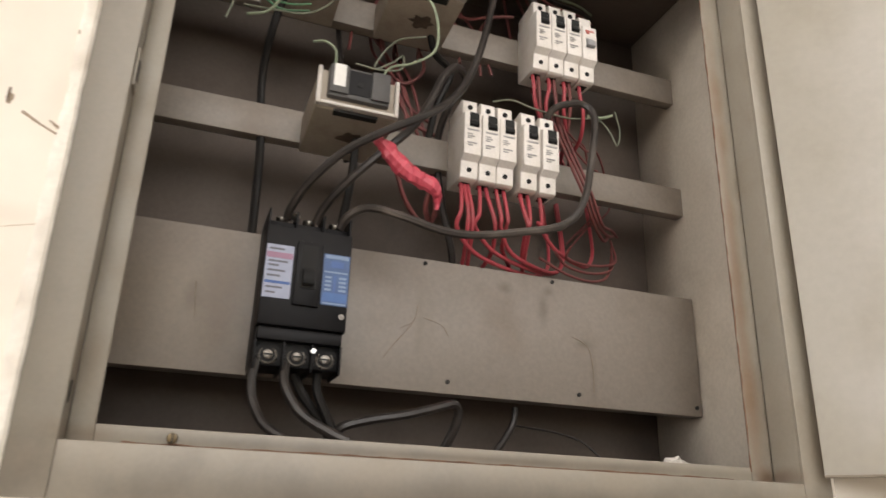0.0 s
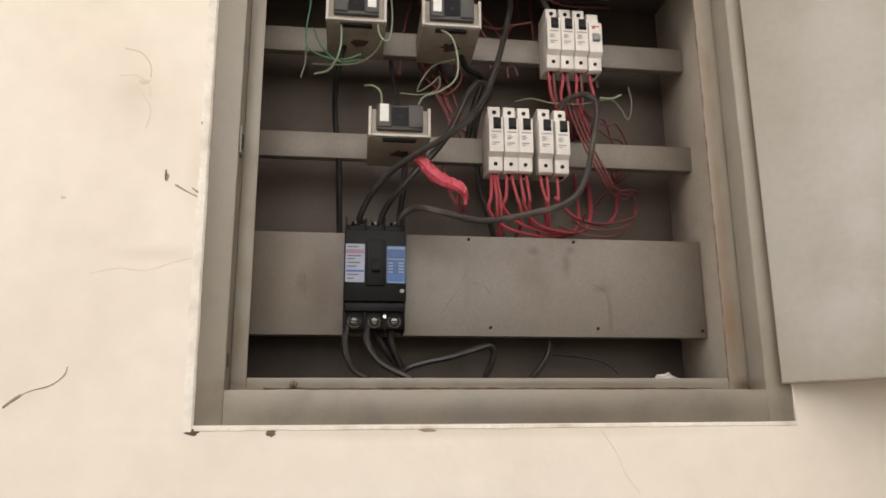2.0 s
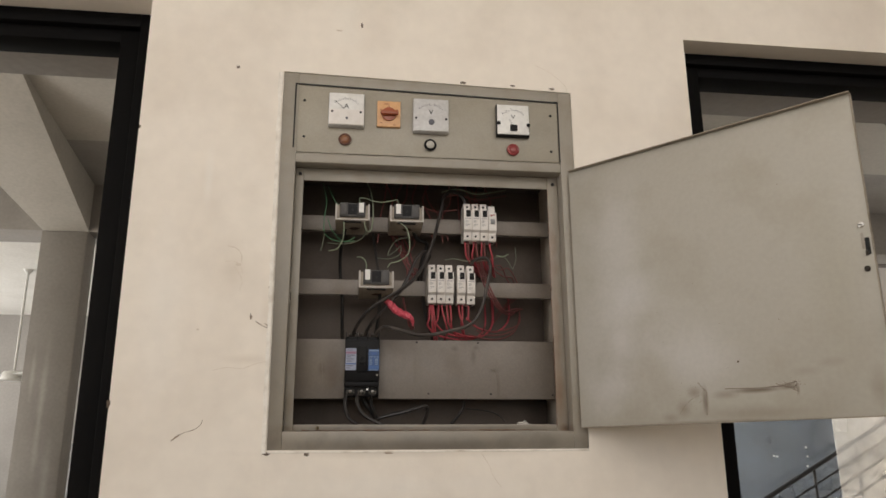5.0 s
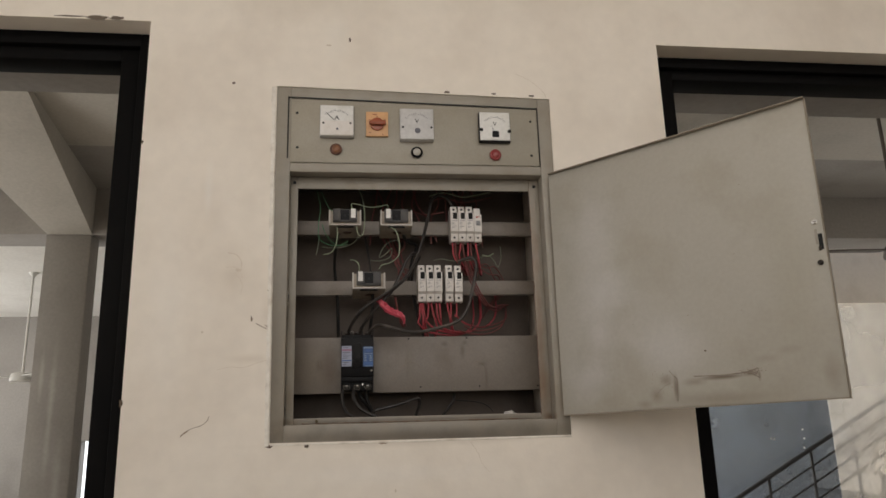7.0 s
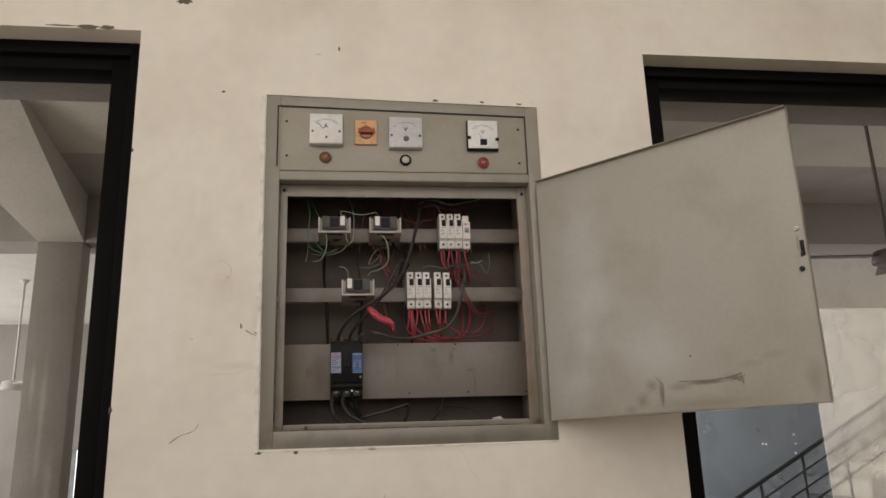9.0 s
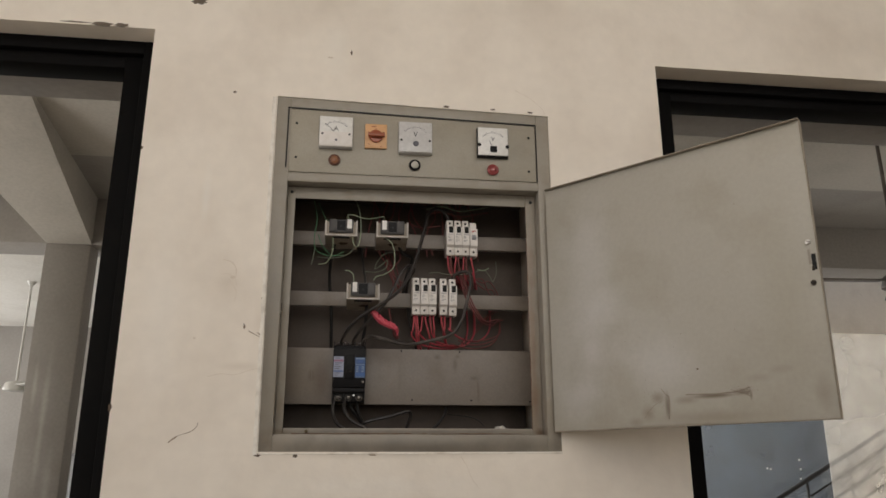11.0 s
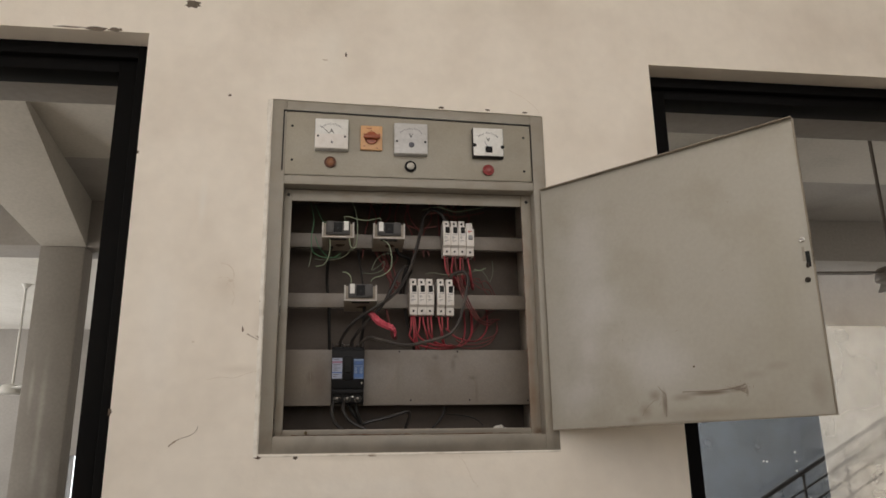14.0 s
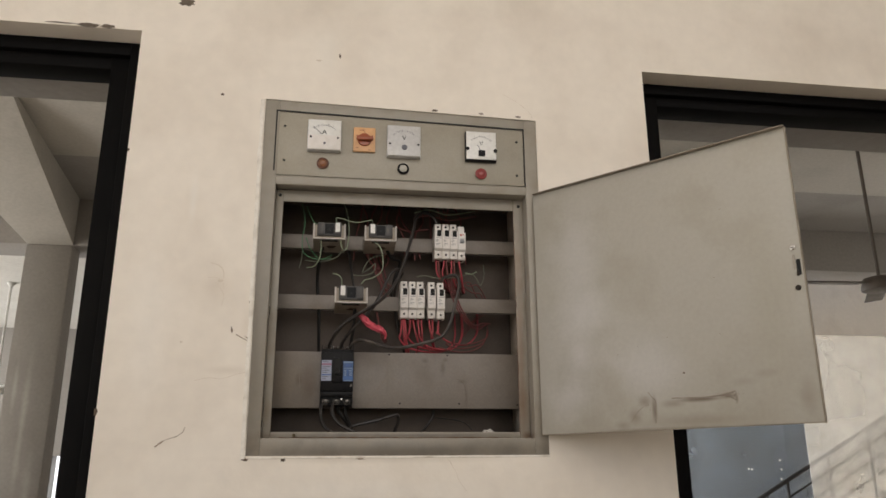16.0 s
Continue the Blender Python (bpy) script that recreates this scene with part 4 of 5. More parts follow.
for k in range(7):
    w = (0.014, 0.018, 0.010, 0.016, 0.012, 0.015, 0.009)[k]
    z = (1.423, 1.411, 1.407, 1.402, 1.397, 1.386, 1.381)[k]
    part("print", boxed(0.159, 0.159 + w, 0.0821, 0.0824, z, z + 0.0018), INK, lab, smooth=False)
lab = part("label_plate", boxed(0.210, 0.235, 0.0824, 0.083, 1.376, 1.426), LABELBLUE, mccb, "blue printed label")
part("print", boxed(0.2115, 0.2335, 0.0821, 0.0824, 1.4215, 1.4250), INKPALE, lab, smooth=False)
part("print", boxed(0.217, 0.229, 0.0821, 0.0824, 1.413, 1.419), INKBLUE, lab, smooth=False)
part("print", boxed(0.2115, 0.2335, 0.0821, 0.0824, 1.4075, 1.4090), INKPALE, lab, smooth=False)
for k in range(4):
    part("print", boxed(0.2125, 0.2185, 0.0821, 0.0824, 1.390 + 0.004 * k, 1.392 + 0.004 * k), INKPALE, lab, smooth=False)
    part("print", boxed(0.2255, 0.2325, 0.0821, 0.0824, 1.390 + 0.004 * k, 1.392 + 0.004 * k), INKPALE, lab, smooth=False)
part("print", boxed(0.2205, 0.2225, 0.0821, 0.0824, 1.389, 1.405), INKBLUE, lab, smooth=False)
part("print", boxed(0.2112, 0.2338, 0.0821, 0.0824, 1.3795, 1.3880), INKMID, lab, smooth=False)
part("print", boxed(0.2115, 0.2335, 0.0821, 0.0824, 1.377, 1.3785), INKPALE, lab, smooth=False)
part("test_button", rodded((0.2305, 0.083, 1.366), (0, -1, 0), 0.0028, 0.0015, 14), DULLSTEEL, mccb)
for i in range(4):
    x = MX0 + 0.0008 + i * (MX1 - MX0 - 0.0036) / 3
    part("barrier", boxed(x, x + 0.002, 0.088, 0.138, MZ1 - 0.010, MZ1 + 0.008, 0.0006), BLACK, mccb)
    part("barrier", boxed(x, x + 0.002, 0.090, 0.138, MZ0 - 0.004, MZ0 + 0.022, 0.0006), BLACK, mccb)
for i in range(3):
    x = MX0 + 0.0145 + i * 0.026
    part("terminal_pocket", rodded((x, 0.0985, MZ0 + 0.011), (0, -1, 0), 0.0112, 0.0008, 20), HOLE, mccb)
    part("washer", ring(bmesh.new(), (x, 0.0975, MZ0 + 0.0095), (0, -0.9, 0.2), 0.0078, 0.0012, 20), DULLSTEEL, mccb)
    lug = part("terminal", rodded((x, 0.0978, MZ0 + 0.010), (0, -1, 0), 0.0046, 0.002, 18, bevel=0.0009), DULLSTEEL, mccb)
    part("slot", boxed(x - 0.0038, x + 0.0038, 0.0952, 0.0958, MZ0 + 0.0093, MZ0 + 0.0107), HOLE, lug)
    lug = part("terminal", rodded((x, 0.106, MZ1 + 0.001), (0, -0.3, 1), 0.0058, 0.006, 16, bevel=0.001), DULLSTEEL, mccb)
    part("cable_clamp", boxed(x - 0.007, x + 0.007, 0.112, 0.130, MZ1 - 0.001, MZ1 + 0.003, 0.001), DULLSTEEL, mccb)
part("cover_screw", rodded((0.181, 0.097, MZ1 + 0.003), (0.2, -0.8, 0.5), 0.0042, 0.005, 8), STEEL, mccb)
part("cover_screw", rodded((0.2085, 0.0890, MZ0 + 0.015), (0, -1, 0), 0.0024, 0.003, 8), STEEL, mccb)

# ---- miniature breakers ----
def breaker(x, z, w, toggle_grey=False):
    """One pole: shoulders at the terminals, a raised nose between them, a black toggle in its slot."""
    ob = thing("miniature_breaker", (x, 0.12, z), "white single-pole miniature breaker with a grey toggle and red print" if toggle_grey else "white single-pole miniature breaker with a black toggle", "circuit breaker", "miniature breakers on the rails")
    h = w / 2 - 0.0004
    t = 0.004 if toggle_grey else 0.0
    body = [(0.146, z + 0.003), (0.108, z), (0.1035, z + 0.002), (0.1025, z + 0.0215), (0.0935, z + 0.0265), (0.0925, z + 0.0775 - t), (0.104, z + 0.0790 - t), (0.146, z + 0.0790 - t)]
    part("case", prism(bmesh.new(), body, x - h, x + h, 0.0007), WHITE, ob)
    neck = [(0.144, z + 0.0790 - t), (0.1005, z + 0.0790 - t), (0.1010, z + 0.096 - t), (0.105, z + 0.0985 - t), (0.144, z + 0.095 - t)]
    part("terminal_neck", prism(bmesh.new(), neck, x - h + 0.0004, x + h - 0.0026, 0.0007), WHITE, ob)
    part("terminal_screw", rodded((x, 0.1035, z + 0.0112), (0, -1, 0.05), 0.0029, 0.0014, 12), BLACK, ob)
    if not toggle_grey:
        part("terminal_screw", rodded((x - 0.001, 0.1012, z + 0.0880), (0, -1, 0.05), 0.0031, 0.0014, 12), BLACK, ob)
        part("toggle_slot", boxed(x - 0.0040, x + 0.0072, 0.0920, 0.0926, z + 0.0600, z + 0.0774), HOLE, ob)
        part("toggle", prism(bmesh.new(), [(0.0922, z + 0.0610), (0.0893, z + 0.0615), (0.0890, z + 0.0645), (0.0922, z + 0.0690)], x - 0.0034, x + 0.0066, 0.0006), HOLE, ob)
    else:
        part("toggle", prism(bmesh.new(), [(0.0926, z + 0.043), (0.0875, z + 0.044), (0.0870, z + 0.050), (0.0926, z + 0.057)], x - 0.0055, x + 0.0055, 0.0006), CHARGREY, ob)
        part("print", boxed(x - 0.006, x + 0.006, 0.0922, 0.0926, z + 0.0665, z + 0.0685), INKRED, ob, smooth=False)
        part("test_button", boxed(x - 0.005, x - 0.001, 0.0915, 0.0926, z + 0.0635, z + 0.0660), INKRED, ob, smooth=False)
    if not toggle_grey:
        for dz, wd, ht in ((0.0550, 0.0140, 0.0017), (0.0500, 0.006, 0.0011), (0.0475, 0.008, 0.0011), (0.0450, 0.005, 0.0011), (0.0390, 0.011, 0.0014), (0.0360, 0.006, 0.001)):
            part("print", boxed(x - 0.0065, x - 0.0065 + wd, 0.0923, 0.0929, z + dz, z + dz + ht), INKFAINT, ob, smooth=False)
    part("cable_entry", boxed(x - 0.005, x + 0.005, 0.113, 0.124, z - 0.0006, z + 0.0016), HOLE, ob, smooth=False)
    return ob


CHARGREY = material("grey_toggle_plastic", (0.28, 0.28, 0.29), 0.45, bump=0)
LOWER = [(0.3630, 0.0), (0.3850, 0.0), (0.4060, 0.0), (0.4355, 0.0), (0.4595, -0.001)]
UPPER = [(0.4535, 0.0), (0.4745, 0.0), (0.4955, 0.0), (0.5170, -0.001)]
for x, dz in LOWER:
    breaker(x, 1.5425 + dz, 0.0212)
for i, (x, dz) in enumerate(UPPER):
    breaker(x, 1.7055 + dz, 0.0208, i == 3)

# ---- fuse bases ----
ENTRY = material("shadowed_torn_plastic", (0.07, 0.05, 0.038), 0.8, spots=(0.16, 0.12, 0.09), amount=0.7, scale=90, bump=0)


def fuse_base(x, z, tag_left):
    ob = thing("fuse_base", (x, 0.09, z), "cream fuse base with a charcoal carrier and white tag", "fuse", "fuse bases on the rails")
    w, h = 0.041, 0.050
    part("base", prism(bmesh.new(), [(0.144, z - 0.009), (0.060, z), (0.056, z + 0.002), (0.056, z + h - 0.014), (0.144, z + h - 0.018)], x - w, x + w, 0.0012), GREYBASE, ob)
    part("rim", boxed(x - w - 0.0005, x - w + 0.0035, 0.051, 0.058, z + 0.001, z + h - 0.0075, 0.001), OFFWHITE, ob)
    part("rim", boxed(x + w - 0.0035, x + w + 0.0005, 0.051, 0.058, z + 0.001, z + h - 0.0075, 0.001), OFFWHITE, ob)
    part("rim", boxed(x - w + 0.0035, x + w - 0.0035, 0.051, 0.058, z + 0.001, z + 0.0045, 0.001), OFFWHITE, ob)
    part("backplate", boxed(x - w + 0.0035, x + w - 0.0035, 0.0545, 0.058, z + 0.004, z + h - 0.010, 0.001), GREYBASE, ob)
    carrier = part("carrier", boxed(x - 0.031, x + 0.031, 0.048, 0.058, z + 0.009, z + h - 0.006, 0.002), CHARCOAL, ob)
    part("grip_recess", boxed(x - 0.011, x + 0.011, 0.0474, 0.048, z + 0.014, z + h - 0.009), BLACK, carrier)
    part("test_hole", rodded((x, 0.0474, z + 0.026), (0, -1, 0), 0.003, 0.0008, 12), HOLE, carrier)
    for s in (-1, 1):
        part("grip", boxed(x + s * 0.021 - 0.0095, x + s * 0.021 + 0.0095, 0.0450, 0.048, z + 0.012, z + h - 0.006, 0.0014), CHARCOAL, carrier)
    u = x - 0.021 if tag_left else x + 0.021
    part("tag", boxed(u - 0.0058, u + 0.0058, 0.0443, 0.0450, z + 0.019, z + h - 0.0065), LABELTAG, carrier, "white paper tag")
    part("vent_slot", boxed(x - 0.022, x + 0.022, 0.0575, 0.066, z - 0.0022, z + 0.0006), HOLE, ob, smooth=False)
    rng = random.Random(int(x * 1000))
    torn = bmesh.new()
    rim = []
    for k in range(14):
        a, r = 2 * math.pi * k / 14, rng.uniform(0.5, 1.0)
        y = 0.100 + 0.013 * r * math.sin(a)
        rim.append(torn.verts.new((x + 0.004 + 0.017 * r * math.cos(a), y, z - 0.008 * (y - 0.060) / 0.071 - 0.0008)))
    torn.faces.new(rim)
    part("cable_entry", torn, ENTRY, ob, "torn-out cable entry", smooth=False)
    return ob


fuse_base(0.1635, 1.733, False)
fuse_base(0.2955, 1.733, True)
fuse_base(0.224, 1.567, True)

# ---- cables and wires ----
cable("cable", [(0.226, 0.100, 1.460), (0.232, 0.092, 1.472), (0.250, 0.080, 1.479), (0.282, 0.070, 1.471), (0.319, 0.060, 1.459), (0.353, 0.055, 1.458), (0.399, 0.050, 1.467), (0.448, 0.050, 1.483), (0.473, 0.050, 1.513), (0.491, 0.060, 1.571), (0.504, 0.070, 1.632), (0.494, 0.080, 1.655), (0.468, 0.090, 1.651), (0.461, 0.105, 1.643)], 0.0043, CABLEPALE, "thick grey feeder cable looping from the breaker", "cable", "feeder cables")
cable("cable", [(0.174, 0.100, 1.462), (0.176, 0.090, 1.472), (0.188, 0.070, 1.492), (0.213, 0.050, 1.518), (0.246, 0.035, 1.539), (0.282, 0.030, 1.561), (0.315, 0.040, 1.592), (0.342, 0.055, 1.637), (0.365, 0.070, 1.702), (0.387, 0.090, 1.789), (0.392, 0.100, 1.814), (0.413, 0.105, 1.836), (0.440, 0.110, 1.826), (0.451, 0.112, 1.807)], 0.0043, CABLEGREY, "thick grey feeder cable rising to the upper breakers", "cable", "feeder cables")
cable("cable", [(0.202, 0.100, 1.461), (0.206, 0.090, 1.474), (0.220, 0.070, 1.493), (0.247, 0.055, 1.523), (0.281, 0.050, 1.561), (0.303, 0.060, 1.605), (0.319, 0.070, 1.642), (0.335, 0.080, 1.664), (0.350, 0.095, 1.670), (0.358, 0.110, 1.662), (0.346, 0.125, 1.643), (0.341, 0.150, 1.603), (0.351, 0.155, 1.533), (0.366, 0.160, 1.479), (0.372, 0.170, 1.455)], 0.0043, CABLEGREY, "thick dark feeder cable looped behind the breakers", "cable", "feeder cables")
cable("cable", [(0.235, 0.100, 1.582), (0.234, 0.100, 1.531), (0.231, 0.098, 1.497), (0.227, 0.100, 1.466)], 0.0042, CABLEBLACK, "black cable dropping from a fuse base", "cable", "feeder cables")
cable("cable", [(0.152, 0.110, 1.751), (0.139, 0.120, 1.691), (0.136, 0.148, 1.639), (0.143, 0.150, 1.567), (0.145, 0.150, 1.518), (0.147, 0.160, 1.455)], 0.0043, CABLEBLACK, "black cable hanging behind the mounting rail", "cable", "feeder cables")
cable("cable", [(0.206, 0.150, 1.850), (0.216, 0.165, 1.745), (0.226, 0.160, 1.674), (0.234, 0.152, 1.615), (0.236, 0.150, 1.56)], 0.0032, CABLEGREY, "black cable coming down to a fuse base", "cable", "feeder cables")
cable("cable", [(0.310, 0.110, 1.747), (0.327, 0.130, 1.714), (0.355, 0.150, 1.705), (0.342, 0.160, 1.661), (0.333, 0.165, 1.609)], 0.0045, CABLEBLACK, "black cable from a fuse base", "cable", "feeder cables")
cable("cable", [(0.160, 0.100, 1.322), (0.158, 0.095, 1.302), (0.161, 0.090, 1.283), (0.171, 0.080, 1.264), (0.188, 0.070, 1.252)], 0.0043, CABLEGREY, "thick grey outgoing cable below the breaker", "cable", "feeder cables")
cable("cable", [(0.186, 0.100, 1.322), (0.187, 0.090, 1.299), (0.202, 0.080, 1.275), (0.226, 0.070, 1.260), (0.242, 0.065, 1.253)], 0.0047, CABLEGREY, "thick grey outgoing cable below the breaker", "cable", "feeder cables")
cable("cable", [(0.219, 0.110, 1.325), (0.219, 0.110, 1.302), (0.227, 0.100, 1.280), (0.237, 0.085, 1.254)], 0.0043, CABLEBLACK, "black outgoing cable below the breaker", "cable", "feeder cables")
cable("cable", [(0.232, 0.075, 1.260), (0.239, 0.070, 1.267), (0.263, 0.070, 1.274), (0.292, 0.070, 1.280), (0.322, 0.075, 1.289), (0.342, 0.080, 1.295), (0.350, 0.085, 1.289), (0.348, 0.090, 1.274), (0.341, 0.100, 1.255)], 0.0043, CABLEGREY, "bent grey cable lying over the cabinet bottom", "cable", "feeder cables")
cable("cable", [(0.450, 0.170, 1.312), (0.446, 0.170, 1.293), (0.431, 0.165, 1.272), (0.417, 0.160, 1.257)], 0.004, CABLEGREY, "short grey cable end in the cabinet bottom", "cable", "feeder cables")
cable("cable", [(0.198, 0.120, 1.317), (0.208, 0.120, 1.298), (0.229, 0.110, 1.270), (0.233, 0.100, 1.254)], 0.0047, CABLEBLACK, "black cable below the breaker", "cable", "feeder cables")
cable("cable", [(0.455, 0.180, 1.294), (0.502, 0.175, 1.289), (0.532, 0.170, 1.280), (0.550, 0.160, 1.262)], 0.0012, CABLEGREY, "thin dusty string hanging in the cabinet", "cable", "feeder cables")
cable("wire", [(0.088, 0.120, 1.850), (0.098, 0.110, 1.799), (0.094, 0.100, 1.749), (0.098, 0.080, 1.706), (0.122, 0.070, 1.687), (0.149, 0.070, 1.685), (0.171, 0.080, 1.699)], 0.0012, GREENWIRE, "thin green control wire", "wire", "control wires")
cable("wire", [(0.100, 0.120, 1.844), (0.120, 0.100, 1.796), (0.133, 0.080, 1.781), (0.138, 0.070, 1.779)], 0.0012, GREENWIRE, "thin green control wire", "wire", "control wires")
cable("wire", [(0.143, 0.060, 1.733), (0.144, 0.050, 1.702), (0.140, 0.050, 1.679), (0.128, 0.060, 1.663), (0.109, 0.070, 1.661)], 0.0014, PALEGREEN, "thin pale green control wire", "wire", "control wires")
cable("wire", [(0.193, 0.060, 1.737), (0.195, 0.050, 1.716), (0.203, 0.050, 1.705), (0.211, 0.060, 1.720), (0.214, 0.080, 1.770), (0.209, 0.100, 1.821), (0.197, 0.120, 1.858)], 0.0014, PALEGREEN, "thin pale green control wire", "wire", "control wires")
cable("wire", [(0.200, 0.060, 1.711), (0.187, 0.070, 1.694), (0.165, 0.080, 1.685), (0.133, 0.080, 1.681), (0.105, 0.090, 1.686)], 0.0012, GREYGREEN, "thin dusty grey-green control wire", "wire", "control wires")
cable("wire", [(0.096, 0.080, 1.706), (0.094, 0.090, 1.686), (0.089, 0.090, 1.665)], 0.0012, GREYGREEN, "thin dusty grey-green control wire", "wire", "control wires")
cable("wire", [(0.275, 0.070, 1.787), (0.272, 0.060, 1.792), (0.257, 0.060, 1.789), (0.236, 0.070, 1.788), (0.214, 0.080, 1.794), (0.194, 0.080, 1.800), (0.180, 0.080, 1.800), (0.182, 0.070, 1.783)], 0.0014, PALEGREEN, "thin pale green control wire", "wire", "control wires")
cable("wire", [(0.280, 0.060, 1.733), (0.295, 0.050, 1.716), (0.302, 0.045, 1.683), (0.299, 0.045, 1.652), (0.278, 0.050, 1.635), (0.258, 0.060, 1.631), (0.250, 0.065, 1.621)], 0.0014, PALEGREEN, "thin pale green control wire", "wire", "control wires")
cable("wire", [(0.177, 0.070, 1.647), (0.188, 0.060, 1.643), (0.198, 0.055, 1.632), (0.200, 0.060, 1.615)], 0.0014, PALEGREEN, "thin pale green control wire", "wire", "control wires")
cable("wire", [(0.306, 0.100, 1.709), (0.279, 0.110, 1.705), (0.263, 0.120, 1.690), (0.254, 0.120, 1.666), (0.274, 0.120, 1.679), (0.286, 0.120, 1.691), (0.282, 0.110, 1.666), (0.256, 0.100, 1.652), (0.228, 0.100, 1.653)], 0.0012, GREYGREEN, "thin dusty grey-green control wire", "wire", "control wires")
cable("wire", [(0.103, 0.110, 1.753), (0.115, 0.100, 1.720), (0.140, 0.090, 1.692), (0.171, 0.080, 1.690)], 0.0012, GREENWIRE, "thin green control wire", "wire", "control wires")
cable("wire", [(0.398, 0.120, 1.658), (0.419, 0.110, 1.659), (0.450, 0.110, 1.654), (0.499, 0.120, 1.659), (0.546, 0.130, 1.673), (0.563, 0.130, 1.659), (0.573, 0.130, 1.642), (0.585, 0.140, 1.670), (0.586, 0.150, 1.704)], 0.0012, GREYGREEN, "thin dusty grey-green control wire", "wire", "control wires")
cable("wire", [(0.532, 0.130, 1.675), (0.546, 0.120, 1.670), (0.561, 0.120, 1.677)], 0.0018, PALEGREEN, "short bare-ended pale wire", "wire", "control wires")
cable("wire", [(0.310, 0.060, 1.497), (0.314, 0.070, 1.482), (0.316, 0.090, 1.479), (0.310, 0.110, 1.487), (0.302, 0.140, 1.524), (0.295, 0.160, 1.571)], 0.0028, DULLRED, "dull red wire hanging from a taped end", "wire", "red wires")
cable("wire", [(0.304, 0.060, 1.499), (0.304, 0.070, 1.485), (0.313, 0.085, 1.476)], 0.0028, DULLRED, "dull red wire hanging from a taped end", "wire", "red wires")
cable("wire", [(0.275, 0.170, 1.709), (0.300, 0.165, 1.685), (0.324, 0.160, 1.708), (0.314, 0.170, 1.754), (0.303, 0.180, 1.812)], 0.0022, DULLRED, "dull red wire at the back of the cabinet", "wire", "red wires")
cable("wire", [(0.283, 0.170, 1.694), (0.311, 0.165, 1.638), (0.347, 0.165, 1.622)], 0.0022, DULLRED, "dull red wire at the back of the cabinet", "wire", "red wires")
cable("wire", [(0.260, 0.180, 1.756), (0.293, 0.170, 1.703), (0.308, 0.165, 1.657), (0.340, 0.165, 1.637)], 0.0022, DULLRED, "dull red wire at the back of the cabinet", "wire", "red wires")
TAPED = [(0.241, 0.050, 1.541), (0.252, 0.050, 1.534), (0.266, 0.050, 1.520), (0.279, 0.050, 1.510), (0.294, 0.050, 1.504), (0.306, 0.050, 1.497), (0.311, 0.055, 1.491)]

# a taped cable end: a thin tip, a thick crumpled middle, a narrower tail
TAPED = TAPED + [(TAPED[-1][0] + 0.001, 0.058, TAPED[-1][2] - 0.012)]
bm = tube(TAPED, 1.0, rings=9, steps=5)
rows = [list(bm.verts)[k:k + 9] for k in range(0, len(bm.verts), 9)]
for k, row in enumerate(rows):
    u = k / (len(rows) - 1)
    middle = sum((v.co for v in row), Vector()) / 9
    r = 0.0024 + 0.0068 * math.sin(math.pi * min(1.0, u * 1.05) ** 0.8) ** 0.8
    for v in row:
        v.co = middle + (v.co - middle) * r * (1 + 0.38 * noise.noise((middle + (v.co - middle) * 0.01) * 170))
solid("taped_cable_end", bm, TAPE, "cable end wrapped in crumpled red insulating tape", "cable end", smooth=False)

# red wires under the breakers: straight down in pairs, then wide arcs to the right and the back
rng = random.Random(7)
for i, (x, dz) in enumerate(LOWER):
    for k in range((3, 2, 2, 2, 1)[i]):
        spread = (-0.0055, 0.0045, -0.0005)[k]
        low = 1.466 + 0.004 * i + rng.uniform(-0.004, 0.006)
        lean = rng.uniform(-0.003, 0.006)
        points = [(x + spread * 0.8, 0.118, 1.548), (x + spread * 0.9, 0.112, 1.530), (x + spread + lean, 0.106, 1.505), (x + spread + 2 * lean, 0.112, low + 0.022)]
        if i < 3 and k == 0 or i == 4:
            # a long arc to the right, up the back wall
            far = (0.500, 0.530, 0.515, 0, 0.565)[i] + rng.uniform(-0.01, 0.01)
            points += [(x + 0.02, 0.128, low + 0.002), ((x + far) / 2 + 0.01, 0.150, low - 0.004), (far - 0.015, 0.175, low + 0.008), (far + 0.01, 0.205, low + 0.045), (far + 0.012, 0.222, low + 0.12)]
        else:
            # straight back behind the plate
            points += [(x + spread + 2 * lean + 0.006, 0.135, low + 0.004), (x + 0.014 + rng.uniform(0, 0.02), 0.165, low - 0.012), (x + 0.02, 0.20, 1.440)]
        cable("wire", points, 0.0024, REDWIRE, "red wire curving from under a breaker", "wire", "red wires")
for i, (x, dz) in enumerate(UPPER):
    for k in range(2 if i < 3 else 1):
        a = x - 0.004 + 0.007 * k
        b = a + rng.uniform(-0.004, 0.008)
        c = 0.488 + 0.010 * i + rng.uniform(-0.01, 0.02)
        points = [(a, 0.118, 1.712), (a, 0.115, 1.692), (b, 0.118, 1.668), ((b + c) / 2, 0.135, 1.645), (c, 0.168, 1.636), (c + 0.010, 0.195, 1.634), (c + 0.012, 0.212, 1.65), (c + 0.004, 0.220, 1.69)]
        cable("wire", points, 0.0024, DULLRED if k else REDWIRE, "red wire dropping from an upper breaker", "wire", "red wires")
